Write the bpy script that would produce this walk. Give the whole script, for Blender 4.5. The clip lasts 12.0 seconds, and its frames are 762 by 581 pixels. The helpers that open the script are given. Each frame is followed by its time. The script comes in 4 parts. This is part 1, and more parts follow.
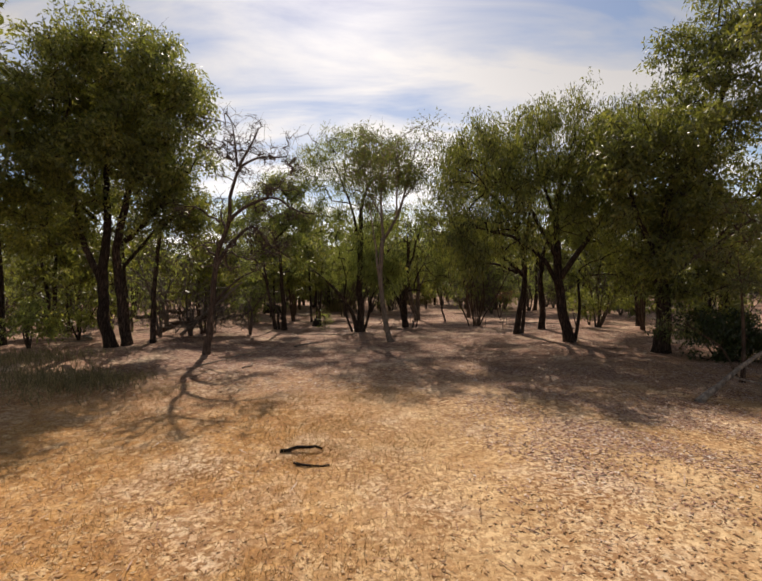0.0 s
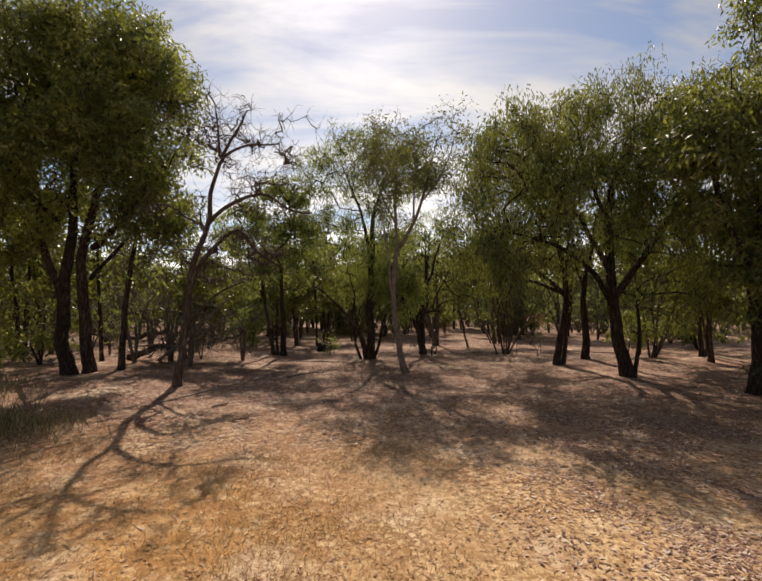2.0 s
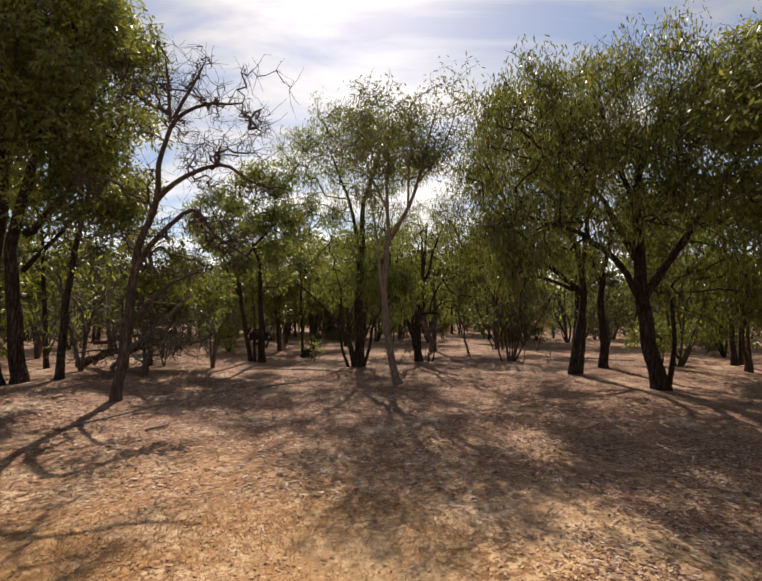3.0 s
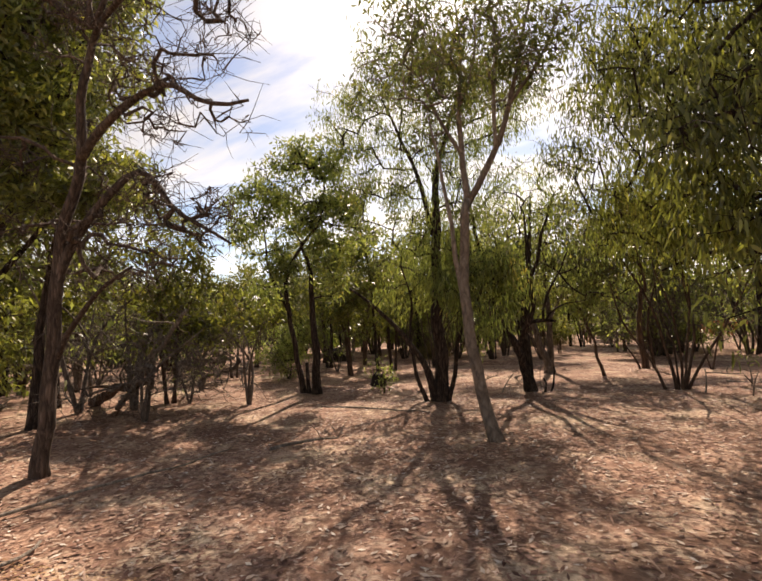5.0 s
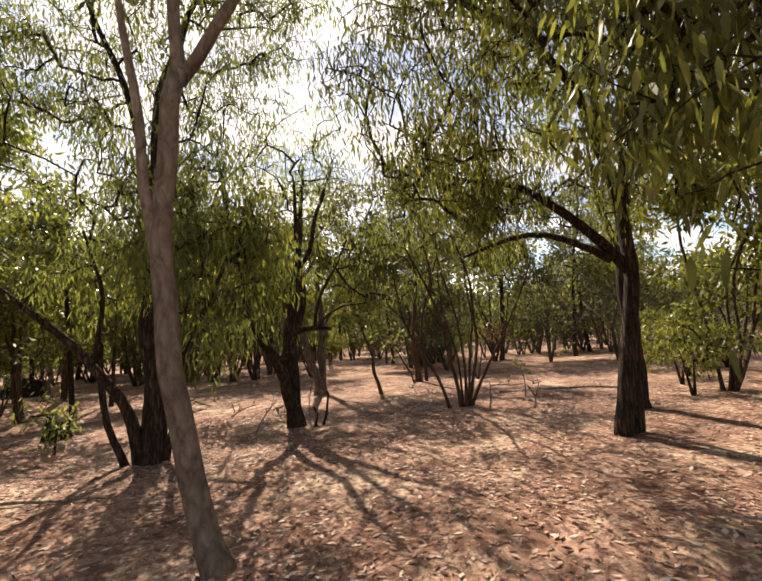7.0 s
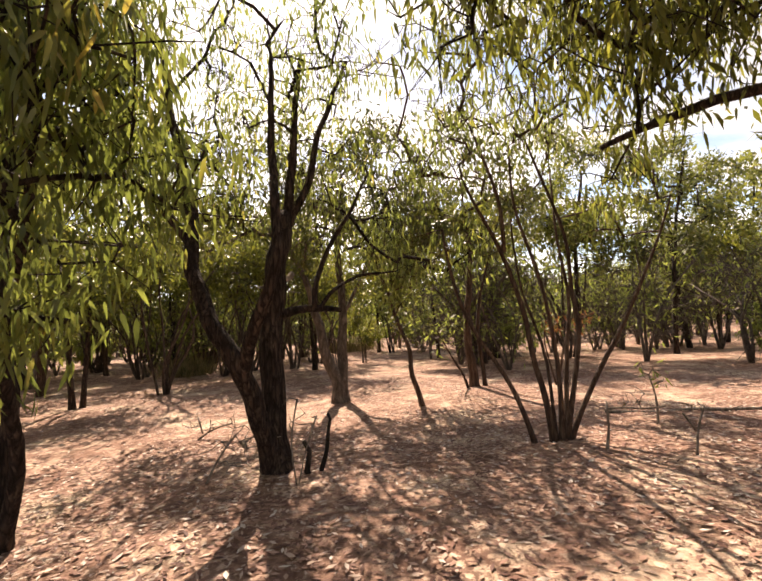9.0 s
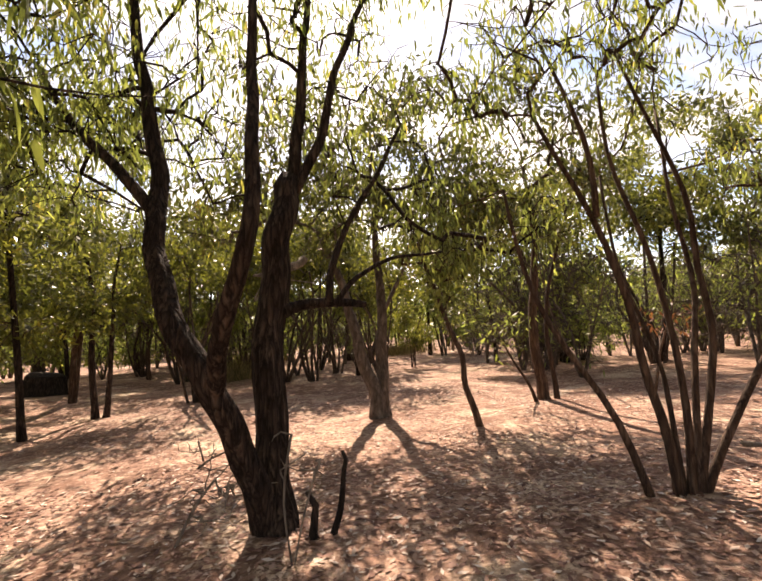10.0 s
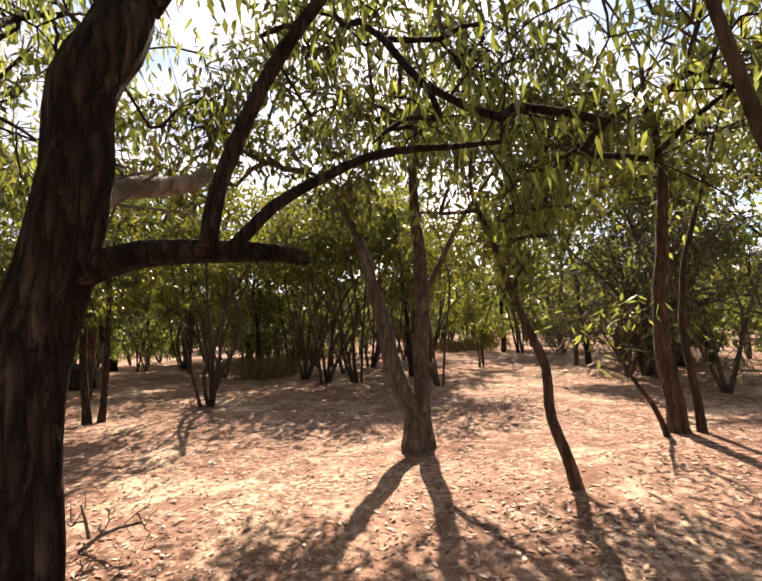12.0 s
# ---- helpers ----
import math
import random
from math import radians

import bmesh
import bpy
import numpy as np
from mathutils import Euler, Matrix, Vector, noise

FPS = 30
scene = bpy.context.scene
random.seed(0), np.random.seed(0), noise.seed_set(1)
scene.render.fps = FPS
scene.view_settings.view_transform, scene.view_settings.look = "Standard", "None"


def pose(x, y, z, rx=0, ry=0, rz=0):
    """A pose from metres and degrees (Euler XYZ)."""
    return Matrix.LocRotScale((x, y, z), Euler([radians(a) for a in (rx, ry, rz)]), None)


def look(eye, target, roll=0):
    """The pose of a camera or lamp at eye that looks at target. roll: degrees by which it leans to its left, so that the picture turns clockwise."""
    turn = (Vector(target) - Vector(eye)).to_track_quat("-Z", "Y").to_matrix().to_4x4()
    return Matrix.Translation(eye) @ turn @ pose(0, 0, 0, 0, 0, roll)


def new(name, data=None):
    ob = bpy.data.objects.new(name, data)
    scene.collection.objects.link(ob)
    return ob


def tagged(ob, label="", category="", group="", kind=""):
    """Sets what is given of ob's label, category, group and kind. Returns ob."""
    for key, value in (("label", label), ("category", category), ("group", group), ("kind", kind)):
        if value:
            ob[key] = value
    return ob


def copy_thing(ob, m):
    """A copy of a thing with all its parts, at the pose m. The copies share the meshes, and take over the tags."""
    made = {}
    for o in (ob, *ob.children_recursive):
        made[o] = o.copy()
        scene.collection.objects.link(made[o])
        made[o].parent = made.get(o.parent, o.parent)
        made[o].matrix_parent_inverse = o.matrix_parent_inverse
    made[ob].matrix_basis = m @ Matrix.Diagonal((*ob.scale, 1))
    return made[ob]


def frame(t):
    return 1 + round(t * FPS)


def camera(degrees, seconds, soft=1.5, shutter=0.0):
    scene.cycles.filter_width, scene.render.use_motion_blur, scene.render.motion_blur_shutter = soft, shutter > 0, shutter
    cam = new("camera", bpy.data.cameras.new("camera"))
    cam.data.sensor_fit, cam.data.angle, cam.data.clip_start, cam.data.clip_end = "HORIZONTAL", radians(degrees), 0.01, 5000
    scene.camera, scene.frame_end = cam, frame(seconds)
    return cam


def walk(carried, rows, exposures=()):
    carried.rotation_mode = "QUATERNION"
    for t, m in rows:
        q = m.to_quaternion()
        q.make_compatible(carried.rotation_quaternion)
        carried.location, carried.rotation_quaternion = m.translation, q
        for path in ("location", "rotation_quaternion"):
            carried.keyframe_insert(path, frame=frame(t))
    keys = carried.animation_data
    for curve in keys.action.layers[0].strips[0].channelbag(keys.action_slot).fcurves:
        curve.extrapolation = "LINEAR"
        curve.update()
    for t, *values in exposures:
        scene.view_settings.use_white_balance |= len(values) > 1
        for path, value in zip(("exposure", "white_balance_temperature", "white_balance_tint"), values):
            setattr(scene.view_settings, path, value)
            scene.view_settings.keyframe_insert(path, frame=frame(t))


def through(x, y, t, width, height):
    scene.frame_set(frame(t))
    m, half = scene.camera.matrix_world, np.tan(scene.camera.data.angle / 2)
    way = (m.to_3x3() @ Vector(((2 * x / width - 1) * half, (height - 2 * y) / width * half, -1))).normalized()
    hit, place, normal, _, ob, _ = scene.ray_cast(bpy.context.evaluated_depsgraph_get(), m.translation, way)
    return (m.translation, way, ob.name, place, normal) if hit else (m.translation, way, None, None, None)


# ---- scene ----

cam = camera(82.1, 12.0, soft=1.8)
METRES, EYE = 17.6, 2.0
ROWS = [
    (0.0, 0.0, 0.0, 0.0, -0.03, -1.31, 1.12),
    (0.5, -0.0002, 0.0225, -0.0003, 3.72, -0.99, 0.5),
    (1.0, -0.0029, 0.0502, -0.0013, 6.0, -0.07, -0.29),
    (1.5, -0.0008, 0.0871, -0.0033, 4.08, 0.48, -0.1),
    (2.0, 0.004, 0.1333, -0.0085, 2.05, 1.78, 0.55),
    (2.5, 0.0074, 0.1815, -0.016, 2.07, 2.11, 0.26),
    (2.7, 0.0088, 0.2018, -0.0168, 1.6, 2.25, 0.3),
    (4.3, 0.021, 0.3745, -0.0201, 3.9, 3.67, 1.6),
    (4.5, 0.0221, 0.3966, -0.0205, 8.74, 3.92, 2.01),
    (5.0, 0.0243, 0.4499, -0.0221, 15.08, 4.71, 2.83),
    (5.5, 0.0266, 0.4974, -0.0241, 19.54, 5.94, 3.81),
    (6.0, 0.0286, 0.5433, -0.0265, 12.0, 5.93, 3.99),
    (6.5, 0.0326, 0.586, -0.03, -1.36, 5.77, 4.03),
    (7.0, 0.0387, 0.6262, -0.0307, -13.94, 5.16, 3.71),
    (7.2, 0.0415, 0.6428, -0.0309, -16.8, 5.05, 3.6),
    (8.8, 0.079, 0.776, -0.0352, -10.6, 4.15, 3.1),
    (9.0, 0.0824, 0.79, -0.0355, -8.1, 4.19, 3.06),
    (9.5, 0.0917, 0.8251, -0.0364, -1.57, 4.86, 3.61),
    (10.0, 0.0993, 0.8626, -0.0373, -1.11, 4.78, 3.53),
    (10.5, 0.1076, 0.8957, -0.0377, -1.99, 4.53, 3.17),
    (11.0, 0.1148, 0.9262, -0.039, 2.3, 4.5, 3.15),
    (11.5, 0.1232, 0.9569, -0.0395, 7.26, 4.6, 2.98),
    (12.0, 0.123, 0.9864, -0.0399, 8.55, 4.31, 3.06),
]
walk(cam, [(t, pose(METRES * x, METRES * y, EYE + METRES * z, 90 + pitch, roll, yaw)) for t, x, y, z, yaw, pitch, roll in ROWS],
     exposures=[(0.0, 0.06, 6950, 14), (2.5, 0.12, 6950, 14), (5.0, 0.68, 7350, 17), (7.0, 0.88, 7250, 16), (9.0, 1.3, 7450, 19), (10.5, 1.35, 7400, 20), (12.0, 1.3, 7250, 18)])

# ---- sky and sun ----
SUN_AZ, SUN_EL = radians(-5), radians(45)  # azimuth clockwise from +y
world = bpy.data.worlds.new("sky")
scene.world = world
world.use_nodes = True
wn, wl = world.node_tree.nodes, world.node_tree.links
wn.clear()


def wnode(kind):
    return wn.new(kind)


sky = wnode("ShaderNodeTexSky")
sky.sky_type, sky.sun_disc, sky.sun_elevation, sky.sun_rotation = "NISHITA", False, SUN_EL, SUN_AZ
sky.air_density, sky.dust_density, sky.ozone_density = 1.0, 0.6, 1.5
tc = wnode("ShaderNodeTexCoord")
sep = wnode("ShaderNodeSeparateXYZ")
wl.new(tc.outputs["Generated"], sep.inputs[0])


def wmath(op, a, b=None):
    n = wnode("ShaderNodeMath")
    n.operation = op
    for k, v in ((0, a), (1, b)):
        if v is None:
            continue
        if isinstance(v, (int, float)):
            n.inputs[k].default_value = v
        else:
            wl.new(v, n.inputs[k])
    return n.outputs[0]


den = wmath("ADD", wmath("MAXIMUM", sep.outputs[2], 0.0), 0.22)
cmb = wnode("ShaderNodeCombineXYZ")
wl.new(wmath("DIVIDE", sep.outputs[0], den), cmb.inputs[0])
wl.new(wmath("DIVIDE", sep.outputs[1], den), cmb.inputs[1])
mp = wnode("ShaderNodeMapping")
wl.new(cmb.outputs[0], mp.inputs[0])
mp.inputs["Rotation"].default_value = (0, 0, radians(-28))
mp.inputs["Scale"].default_value = (0.9, 2.6, 1)
cn = wnode("ShaderNodeTexNoise")
cn.inputs["Scale"].default_value = 1.5
cn.inputs["Detail"].default_value = 9
cn.inputs["Roughness"].default_value = 0.55
cn.inputs["Distortion"].default_value = 0.5
wl.new(mp.outputs[0], cn.inputs["Vector"])
big = wnode("ShaderNodeTexNoise")
big.inputs["Scale"].default_value = 0.7
big.inputs["Detail"].default_value = 2
wl.new(cmb.outputs[0], big.inputs["Vector"])
cover = wnode("ShaderNodeMapRange")
cover.inputs["From Min"].default_value, cover.inputs["From Max"].default_value = 0.43, 0.57
wl.new(wmath("ADD", wmath("MULTIPLY", cn.outputs[0], 0.6), wmath("MULTIPLY", big.outputs[0], 0.42)), cover.inputs["Value"])
bw = wnode("ShaderNodeRGBToBW")
wl.new(sky.outputs[0], bw.inputs[0])
cloud = wnode("ShaderNodeMixRGB")
cloud.blend_type = "MULTIPLY"
cloud.inputs[0].default_value = 1
cloud.inputs[1].default_value = (1.6, 1.6, 1.6, 1)
wl.new(bw.outputs[0], cloud.inputs[2])
mixs = wnode("ShaderNodeMixRGB")
wl.new(wmath("MULTIPLY", cover.outputs[0], 0.95), mixs.inputs[0])
wl.new(sky.outputs[0], mixs.inputs[1])
wl.new(cloud.outputs[0], mixs.inputs[2])
bg = wnode("ShaderNodeBackground")
bg.inputs["Strength"].default_value = 0.096
wl.new(mixs.outputs[0], bg.inputs[0])
wo = wnode("ShaderNodeOutputWorld")
wl.new(bg.outputs[0], wo.inputs[0])

sun = new("sun", bpy.data.lights.new("sun", "SUN"))
sun.data.energy, sun.data.angle, sun.data.color = 4.6, radians(0.6), (1.0, 0.90, 0.77)
sun_dir = Vector((math.sin(SUN_AZ) * math.cos(SUN_EL), math.cos(SUN_AZ) * math.cos(SUN_EL), math.sin(SUN_EL)))
sun.matrix_world = look(sun_dir * 60, (0, 0, 0))


# ---- materials ----
def material(name):
    m = bpy.data.materials.new(name)
    m.use_nodes = True
    m.node_tree.nodes.clear()
    return m, m.node_tree.nodes, m.node_tree.links


def ramp(nodes, links, fac, stops):
    n = nodes.new("ShaderNodeValToRGB")
    e = n.color_ramp.elements
    while len(e) < len(stops):
        e.new(0.5)
    for el, (p, c) in zip(e, stops):
        el.position, el.color = p, (*c, 1)
    links.new(fac, n.inputs[0])
    return n.outputs[0]


def noise_tex(nodes, links, vec, scale, detail=4, rough=0.55, distort=0.0):
    n = nodes.new("ShaderNodeTexNoise")
    n.inputs["Scale"].default_value = scale
    n.inputs["Detail"].default_value = detail
    n.inputs["Roughness"].default_value = rough
    n.inputs["Distortion"].default_value = distort
    links.new(vec, n.inputs["Vector"])
    return n.outputs[0]


def mixc(nodes, links, fac, a, b, mode="MIX"):
    n = nodes.new("ShaderNodeMixRGB")
    n.blend_type = mode
    for k, v in ((0, fac), (1, a), (2, b)):
        if isinstance(v, (int, float)):
            n.inputs[k].default_value = v
        elif isinstance(v, tuple):
            n.inputs[k].default_value = (*v, 1)
        else:
            links.new(v, n.inputs[k])
    return n.outputs[0]


def leaf_material(name, stops, through=0.52, rough=0.4, spec=0.5):
    m, n, l = material(name)
    geo, oi = n.new("ShaderNodeNewGeometry"), n.new("ShaderNodeObjectInfo")
    coord = n.new("ShaderNodeTexCoord")
    patch = noise_tex(n, l, coord.outputs["Object"], 0.9, 2)
    add = n.new("ShaderNodeMath")
    add.operation = "MULTIPLY_ADD"
    l.new(geo.outputs["Random Per Island"], add.inputs[0])
    add.inputs[1].default_value = 0.62
    l.new(patch, add.inputs[2])
    sub = n.new("ShaderNodeMath")
    sub.operation = "SUBTRACT"
    l.new(add.outputs[0], sub.inputs[0])
    sub.inputs[1].default_value = 0.31
    col = ramp(n, l, sub.outputs[0], stops)
    hs = n.new("ShaderNodeHueSaturation")
    l.new(col, hs.inputs["Color"])
    mr = n.new("ShaderNodeMapRange")
    l.new(oi.outputs["Random"], mr.inputs["Value"])
    mr.inputs["To Min"].default_value, mr.inputs["To Max"].default_value = 0.75, 1.2
    l.new(mr.outputs[0], hs.inputs["Value"])
    p = n.new("ShaderNodeBsdfPrincipled")
    l.new(hs.outputs[0], p.inputs["Base Color"])
    p.inputs["Roughness"].default_value = rough
    p.inputs["Specular IOR Level"].default_value = spec
    tr = n.new("ShaderNodeBsdfTranslucent")
    l.new(mixc(n, l, 1.0, hs.outputs[0], (2.1, 2.15, 0.95), "MULTIPLY"), tr.inputs[0])
    mx = n.new("ShaderNodeMixShader")
    mx.inputs[0].default_value = through
    l.new(p.outputs[0], mx.inputs[1])
    l.new(tr.outputs[0], mx.inputs[2])
    o = n.new("ShaderNodeOutputMaterial")
    l.new(mx.outputs[0], o.inputs[0])
    return m


LEAF = leaf_material("gum_leaf", [(0.0, (0.040, 0.045, 0.020)), (0.35, (0.098, 0.108, 0.040)), (0.7, (0.172, 0.18, 0.058)), (1.0, (0.31, 0.28, 0.095))], 0.42)
LEAF_OLIVE = leaf_material("olive_leaf", [(0.0, (0.035, 0.042, 0.018)), (0.4, (0.085, 0.095, 0.036)), (0.8, (0.15, 0.155, 0.06)), (1.0, (0.20, 0.15, 0.06))], 0.35)
LEAF_FRESH = leaf_material("fresh_leaf", [(0.0, (0.07, 0.085, 0.042)), (0.4, (0.150, 0.178, 0.078)), (0.8, (0.24, 0.26, 0.11)), (1.0, (0.42, 0.32, 0.12))], 0.55)
LEAF_WOOD = leaf_material("wood_leaf", [(0.0, (0.034, 0.038, 0.015)), (0.4, (0.088, 0.094, 0.03)), (0.8, (0.155, 0.155, 0.045)), (1.0, (0.26, 0.21, 0.07))], 0.5)
LEAF_RED = leaf_material("red_leaf", [(0.0, (0.11, 0.045, 0.03)), (0.5, (0.20, 0.075, 0.045)), (1.0, (0.24, 0.13, 0.06))], 0.2)
LEAF_DARK = leaf_material("dark_leaf", [(0.0, (0.018, 0.028, 0.010)), (0.5, (0.035, 0.052, 0.015)), (1.0, (0.07, 0.09, 0.02))], 0.3)


def bark_material(name, dark, mid, light, stretch=0.16, bump=0.6, scale=26):
    m, n, l = material(name)
    coord, oi = n.new("ShaderNodeTexCoord"), n.new("ShaderNodeObjectInfo")
    mpn = n.new("ShaderNodeMapping")
    mpn.inputs["Scale"].default_value = (1, 1, stretch)
    l.new(coord.outputs["Object"], mpn.inputs[0])
    fine = noise_tex(n, l, mpn.outputs[0], scale, 6, 0.65, 0.6)
    broad = noise_tex(n, l, coord.outputs["Object"], 2.3, 3)
    col = ramp(n, l, fine, [(0.3, dark), (0.52, mid), (0.72, light)])
    furrow = n.new("ShaderNodeTexVoronoi")
    furrow.feature = "DISTANCE_TO_EDGE"
    furrow.inputs["Scale"].default_value = scale * 0.9
    l.new(mixc(n, l, 0.08, mpn.outputs[0], fine), furrow.inputs["Vector"])
    groove = ramp(n, l, furrow.outputs[0], [(0.0, (0.25, 0.23, 0.22)), (0.16, (0.85, 0.85, 0.85)), (0.4, (1.35, 1.3, 1.25))])
    col = mixc(n, l, min(1.0, bump), col, groove, "MULTIPLY")
    col = mixc(n, l, 0.55, col, ramp(n, l, broad, [(0.3, (0.55, 0.5, 0.47)), (0.7, (1.15, 1.08, 1.0))]), "MULTIPLY")
    hs = n.new("ShaderNodeHueSaturation")
    mr = n.new("ShaderNodeMapRange")
    l.new(oi.outputs["Random"], mr.inputs["Value"])
    mr.inputs["To Min"].default_value, mr.inputs["To Max"].default_value = 0.8, 1.25
    l.new(mr.outputs[0], hs.inputs["Value"])
    l.new(col, hs.inputs["Color"])
    p = n.new("ShaderNodeBsdfPrincipled")
    l.new(hs.outputs[0], p.inputs["Base Color"])
    p.inputs["Roughness"].default_value = 0.9
    p.inputs["Specular IOR Level"].default_value = 0.2
    b = n.new("ShaderNodeBump")
    b.inputs["Strength"].default_value = bump
    b.inputs["Distance"].default_value = 0.045
    l.new(mixc(n, l, 0.35, fine, ramp(n, l, furrow.outputs[0], [(0.0, (0, 0, 0)), (0.25, (1, 1, 1))])), b.inputs["Height"])
    l.new(b.outputs[0], p.inputs["Normal"])
    o = n.new("ShaderNodeOutputMaterial")
    l.new(p.outputs[0], o.inputs[0])
    return m


BARK = bark_material("dark_bark", (0.026, 0.018, 0.015), (0.072, 0.051, 0.041), (0.17, 0.13, 0.105), bump=0.9)
BARK_RED = bark_material("brown_bark", (0.05, 0.032, 0.024), (0.12, 0.080, 0.060), (0.22, 0.16, 0.12))
BARK_GUM = bark_material("grey_gum_bark", (0.07, 0.058, 0.05), (0.16, 0.135, 0.118), (0.27, 0.235, 0.205), 0.35, 0.45, 18)
BARK_PALE = bark_material("pale_bark", (0.13, 0.105, 0.085), (0.25, 0.205, 0.17), (0.36, 0.31, 0.26), 0.5, 0.35, 14)
DEADWOOD = bark_material("grey_deadwood", (0.13, 0.11, 0.095), (0.28, 0.245, 0.21), (0.42, 0.38, 0.33), 0.3, 0.5, 20)


def ground_material():
    m, n, l = material("sandy_ground")
    coord = n.new("ShaderNodeTexCoord")
    P = coord.outputs["Object"]
    s = n.new("ShaderNodeSeparateXYZ")
    l.new(P, s.inputs[0])
    sand = ramp(n, l, noise_tex(n, l, P, 1.3, 5), [(0.3, (0.48, 0.31, 0.15)), (0.55, (0.66, 0.47, 0.26)), (0.8, (0.76, 0.58, 0.36))])
    wood = ramp(n, l, noise_tex(n, l, P, 1.7, 6), [(0.3, (0.31, 0.185, 0.135)), (0.55, (0.49, 0.315, 0.23)), (0.8, (0.62, 0.46, 0.35))])
    inward = n.new("ShaderNodeMapRange")
    inward.interpolation_type = "SMOOTHSTEP"
    wob = n.new("ShaderNodeMath")
    wob.operation = "MULTIPLY_ADD"
    l.new(noise_tex(n, l, P, 0.35, 4), wob.inputs[0])
    wob.inputs[1].default_value = 6.0
    l.new(s.outputs[1], wob.inputs[2])
    l.new(wob.outputs[0], inward.inputs["Value"])
    inward.inputs["From Min"].default_value, inward.inputs["From Max"].default_value = 8.0, 14.5
    leftward = n.new("ShaderNodeMapRange")
    leftward.interpolation_type = "SMOOTHSTEP"
    wob2 = n.new("ShaderNodeMath")
    wob2.operation = "MULTIPLY_ADD"
    l.new(noise_tex(n, l, P, 0.9, 4), wob2.inputs[0])
    wob2.inputs[1].default_value = 3.4
    l.new(s.outputs[0], wob2.inputs[2])
    l.new(wob2.outputs[0], leftward.inputs["Value"])
    leftward.inputs["From Min"].default_value, leftward.inputs["From Max"].default_value = 0.4, 2.1
    straw = ramp(n, l, noise_tex(n, l, P, 2.6, 6, 0.65), [(0.32, (0.33, 0.165, 0.055)), (0.5, (0.50, 0.28, 0.105)), (0.72, (0.70, 0.48, 0.24))])
    sand = mixc(n, l, leftward.outputs[0], straw, sand)
    base = mixc(n, l, inward.outputs[0], sand, wood)
    pale = ramp(n, l, noise_tex(n, l, P, 0.75, 5, 0.6, 0.3), [(0.5, (0, 0, 0)), (0.62, (1, 1, 1))])
    base = mixc(n, l, mixc(n, l, 1.0, pale, (0.85, 0.85, 0.85), "MULTIPLY"), base, (0.72, 0.58, 0.42))
    drift = ramp(n, l, noise_tex(n, l, P, 1.9, 7, 0.68, 0.8), [(0.47, (0, 0, 0)), (0.56, (1, 1, 1))])
    drift = mixc(n, l, 1.0, drift, mixc(n, l, inward.outputs[0], (0.42, 0.42, 0.42), (0.8, 0.8, 0.8)), "MULTIPLY")
    base = mixc(n, l, drift, base, mixc(n, l, inward.outputs[0], (0.40, 0.22, 0.10), (0.21, 0.115, 0.08)))
    fleck = ramp(n, l, noise_tex(n, l, P, 6.5, 6, 0.7, 0.5), [(0.52, (0, 0, 0)), (0.6, (0.55, 0.55, 0.55))])
    base = mixc(n, l, fleck, base, mixc(n, l, inward.outputs[0], (0.78, 0.60, 0.36), (0.66, 0.52, 0.40)))
    litter = noise_tex(n, l, P, 17, 6, 0.7, 0.4)
    lf = ramp(n, l, litter, [(0.46, (0, 0, 0)), (0.53, (1, 1, 1))])
    patch = ramp(n, l, noise_tex(n, l, P, 0.8, 3), [(0.35, (0.3, 0.3, 0.3)), (0.65, (0.95, 0.95, 0.95))])
    lm = mixc(n, l, 1.0, lf, patch, "MULTIPLY")
    base = mixc(n, l, lm, base, mixc(n, l, inward.outputs[0], (0.27, 0.14, 0.06), (0.15, 0.082, 0.06)))
    grain = noise_tex(n, l, P, 140, 3, 0.7)
    base = mixc(n, l, 0.5, base, ramp(n, l, grain, [(0.3, (0.6, 0.57, 0.54)), (0.7, (1.25, 1.22, 1.2))]), "MULTIPLY")
    p = n.new("ShaderNodeBsdfPrincipled")
    l.new(base, p.inputs["Base Color"])
    p.inputs["Roughness"].default_value = 0.95
    p.inputs["Specular IOR Level"].default_value = 0.15
    b = n.new("ShaderNodeBump")
    b.inputs["Strength"].default_value = 0.35
    b.inputs["Distance"].default_value = 0.01
    l.new(litter, b.inputs["Height"])
    dents = n.new("ShaderNodeBump")
    dents.inputs["Strength"].default_value = 0.7
    dents.inputs["Distance"].default_value = 0.05
    l.new(noise_tex(n, l, P, 5.5, 4, 0.6, 0.2), dents.inputs["Height"])
    l.new(b.outputs[0], dents.inputs["Normal"])
    l.new(dents.outputs[0], p.inputs["Normal"])
    o = n.new("ShaderNodeOutputMaterial")
    l.new(p.outputs[0], o.inputs[0])
    return m


GROUND = ground_material()


def litter_material(name, stops, rough=0.75):
    m, n, l = material(name)
    geo = n.new("ShaderNodeNewGeometry")
    col = ramp(n, l, geo.outputs["Random Per Island"], stops)
    p = n.new("ShaderNodeBsdfPrincipled")
    l.new(col, p.inputs["Base Color"])
    p.inputs["Roughness"].default_value = rough
    p.inputs["Specular IOR Level"].default_value = 0.3
    o = n.new("ShaderNodeOutputMaterial")
    l.new(p.outputs[0], o.inputs[0])
    return m


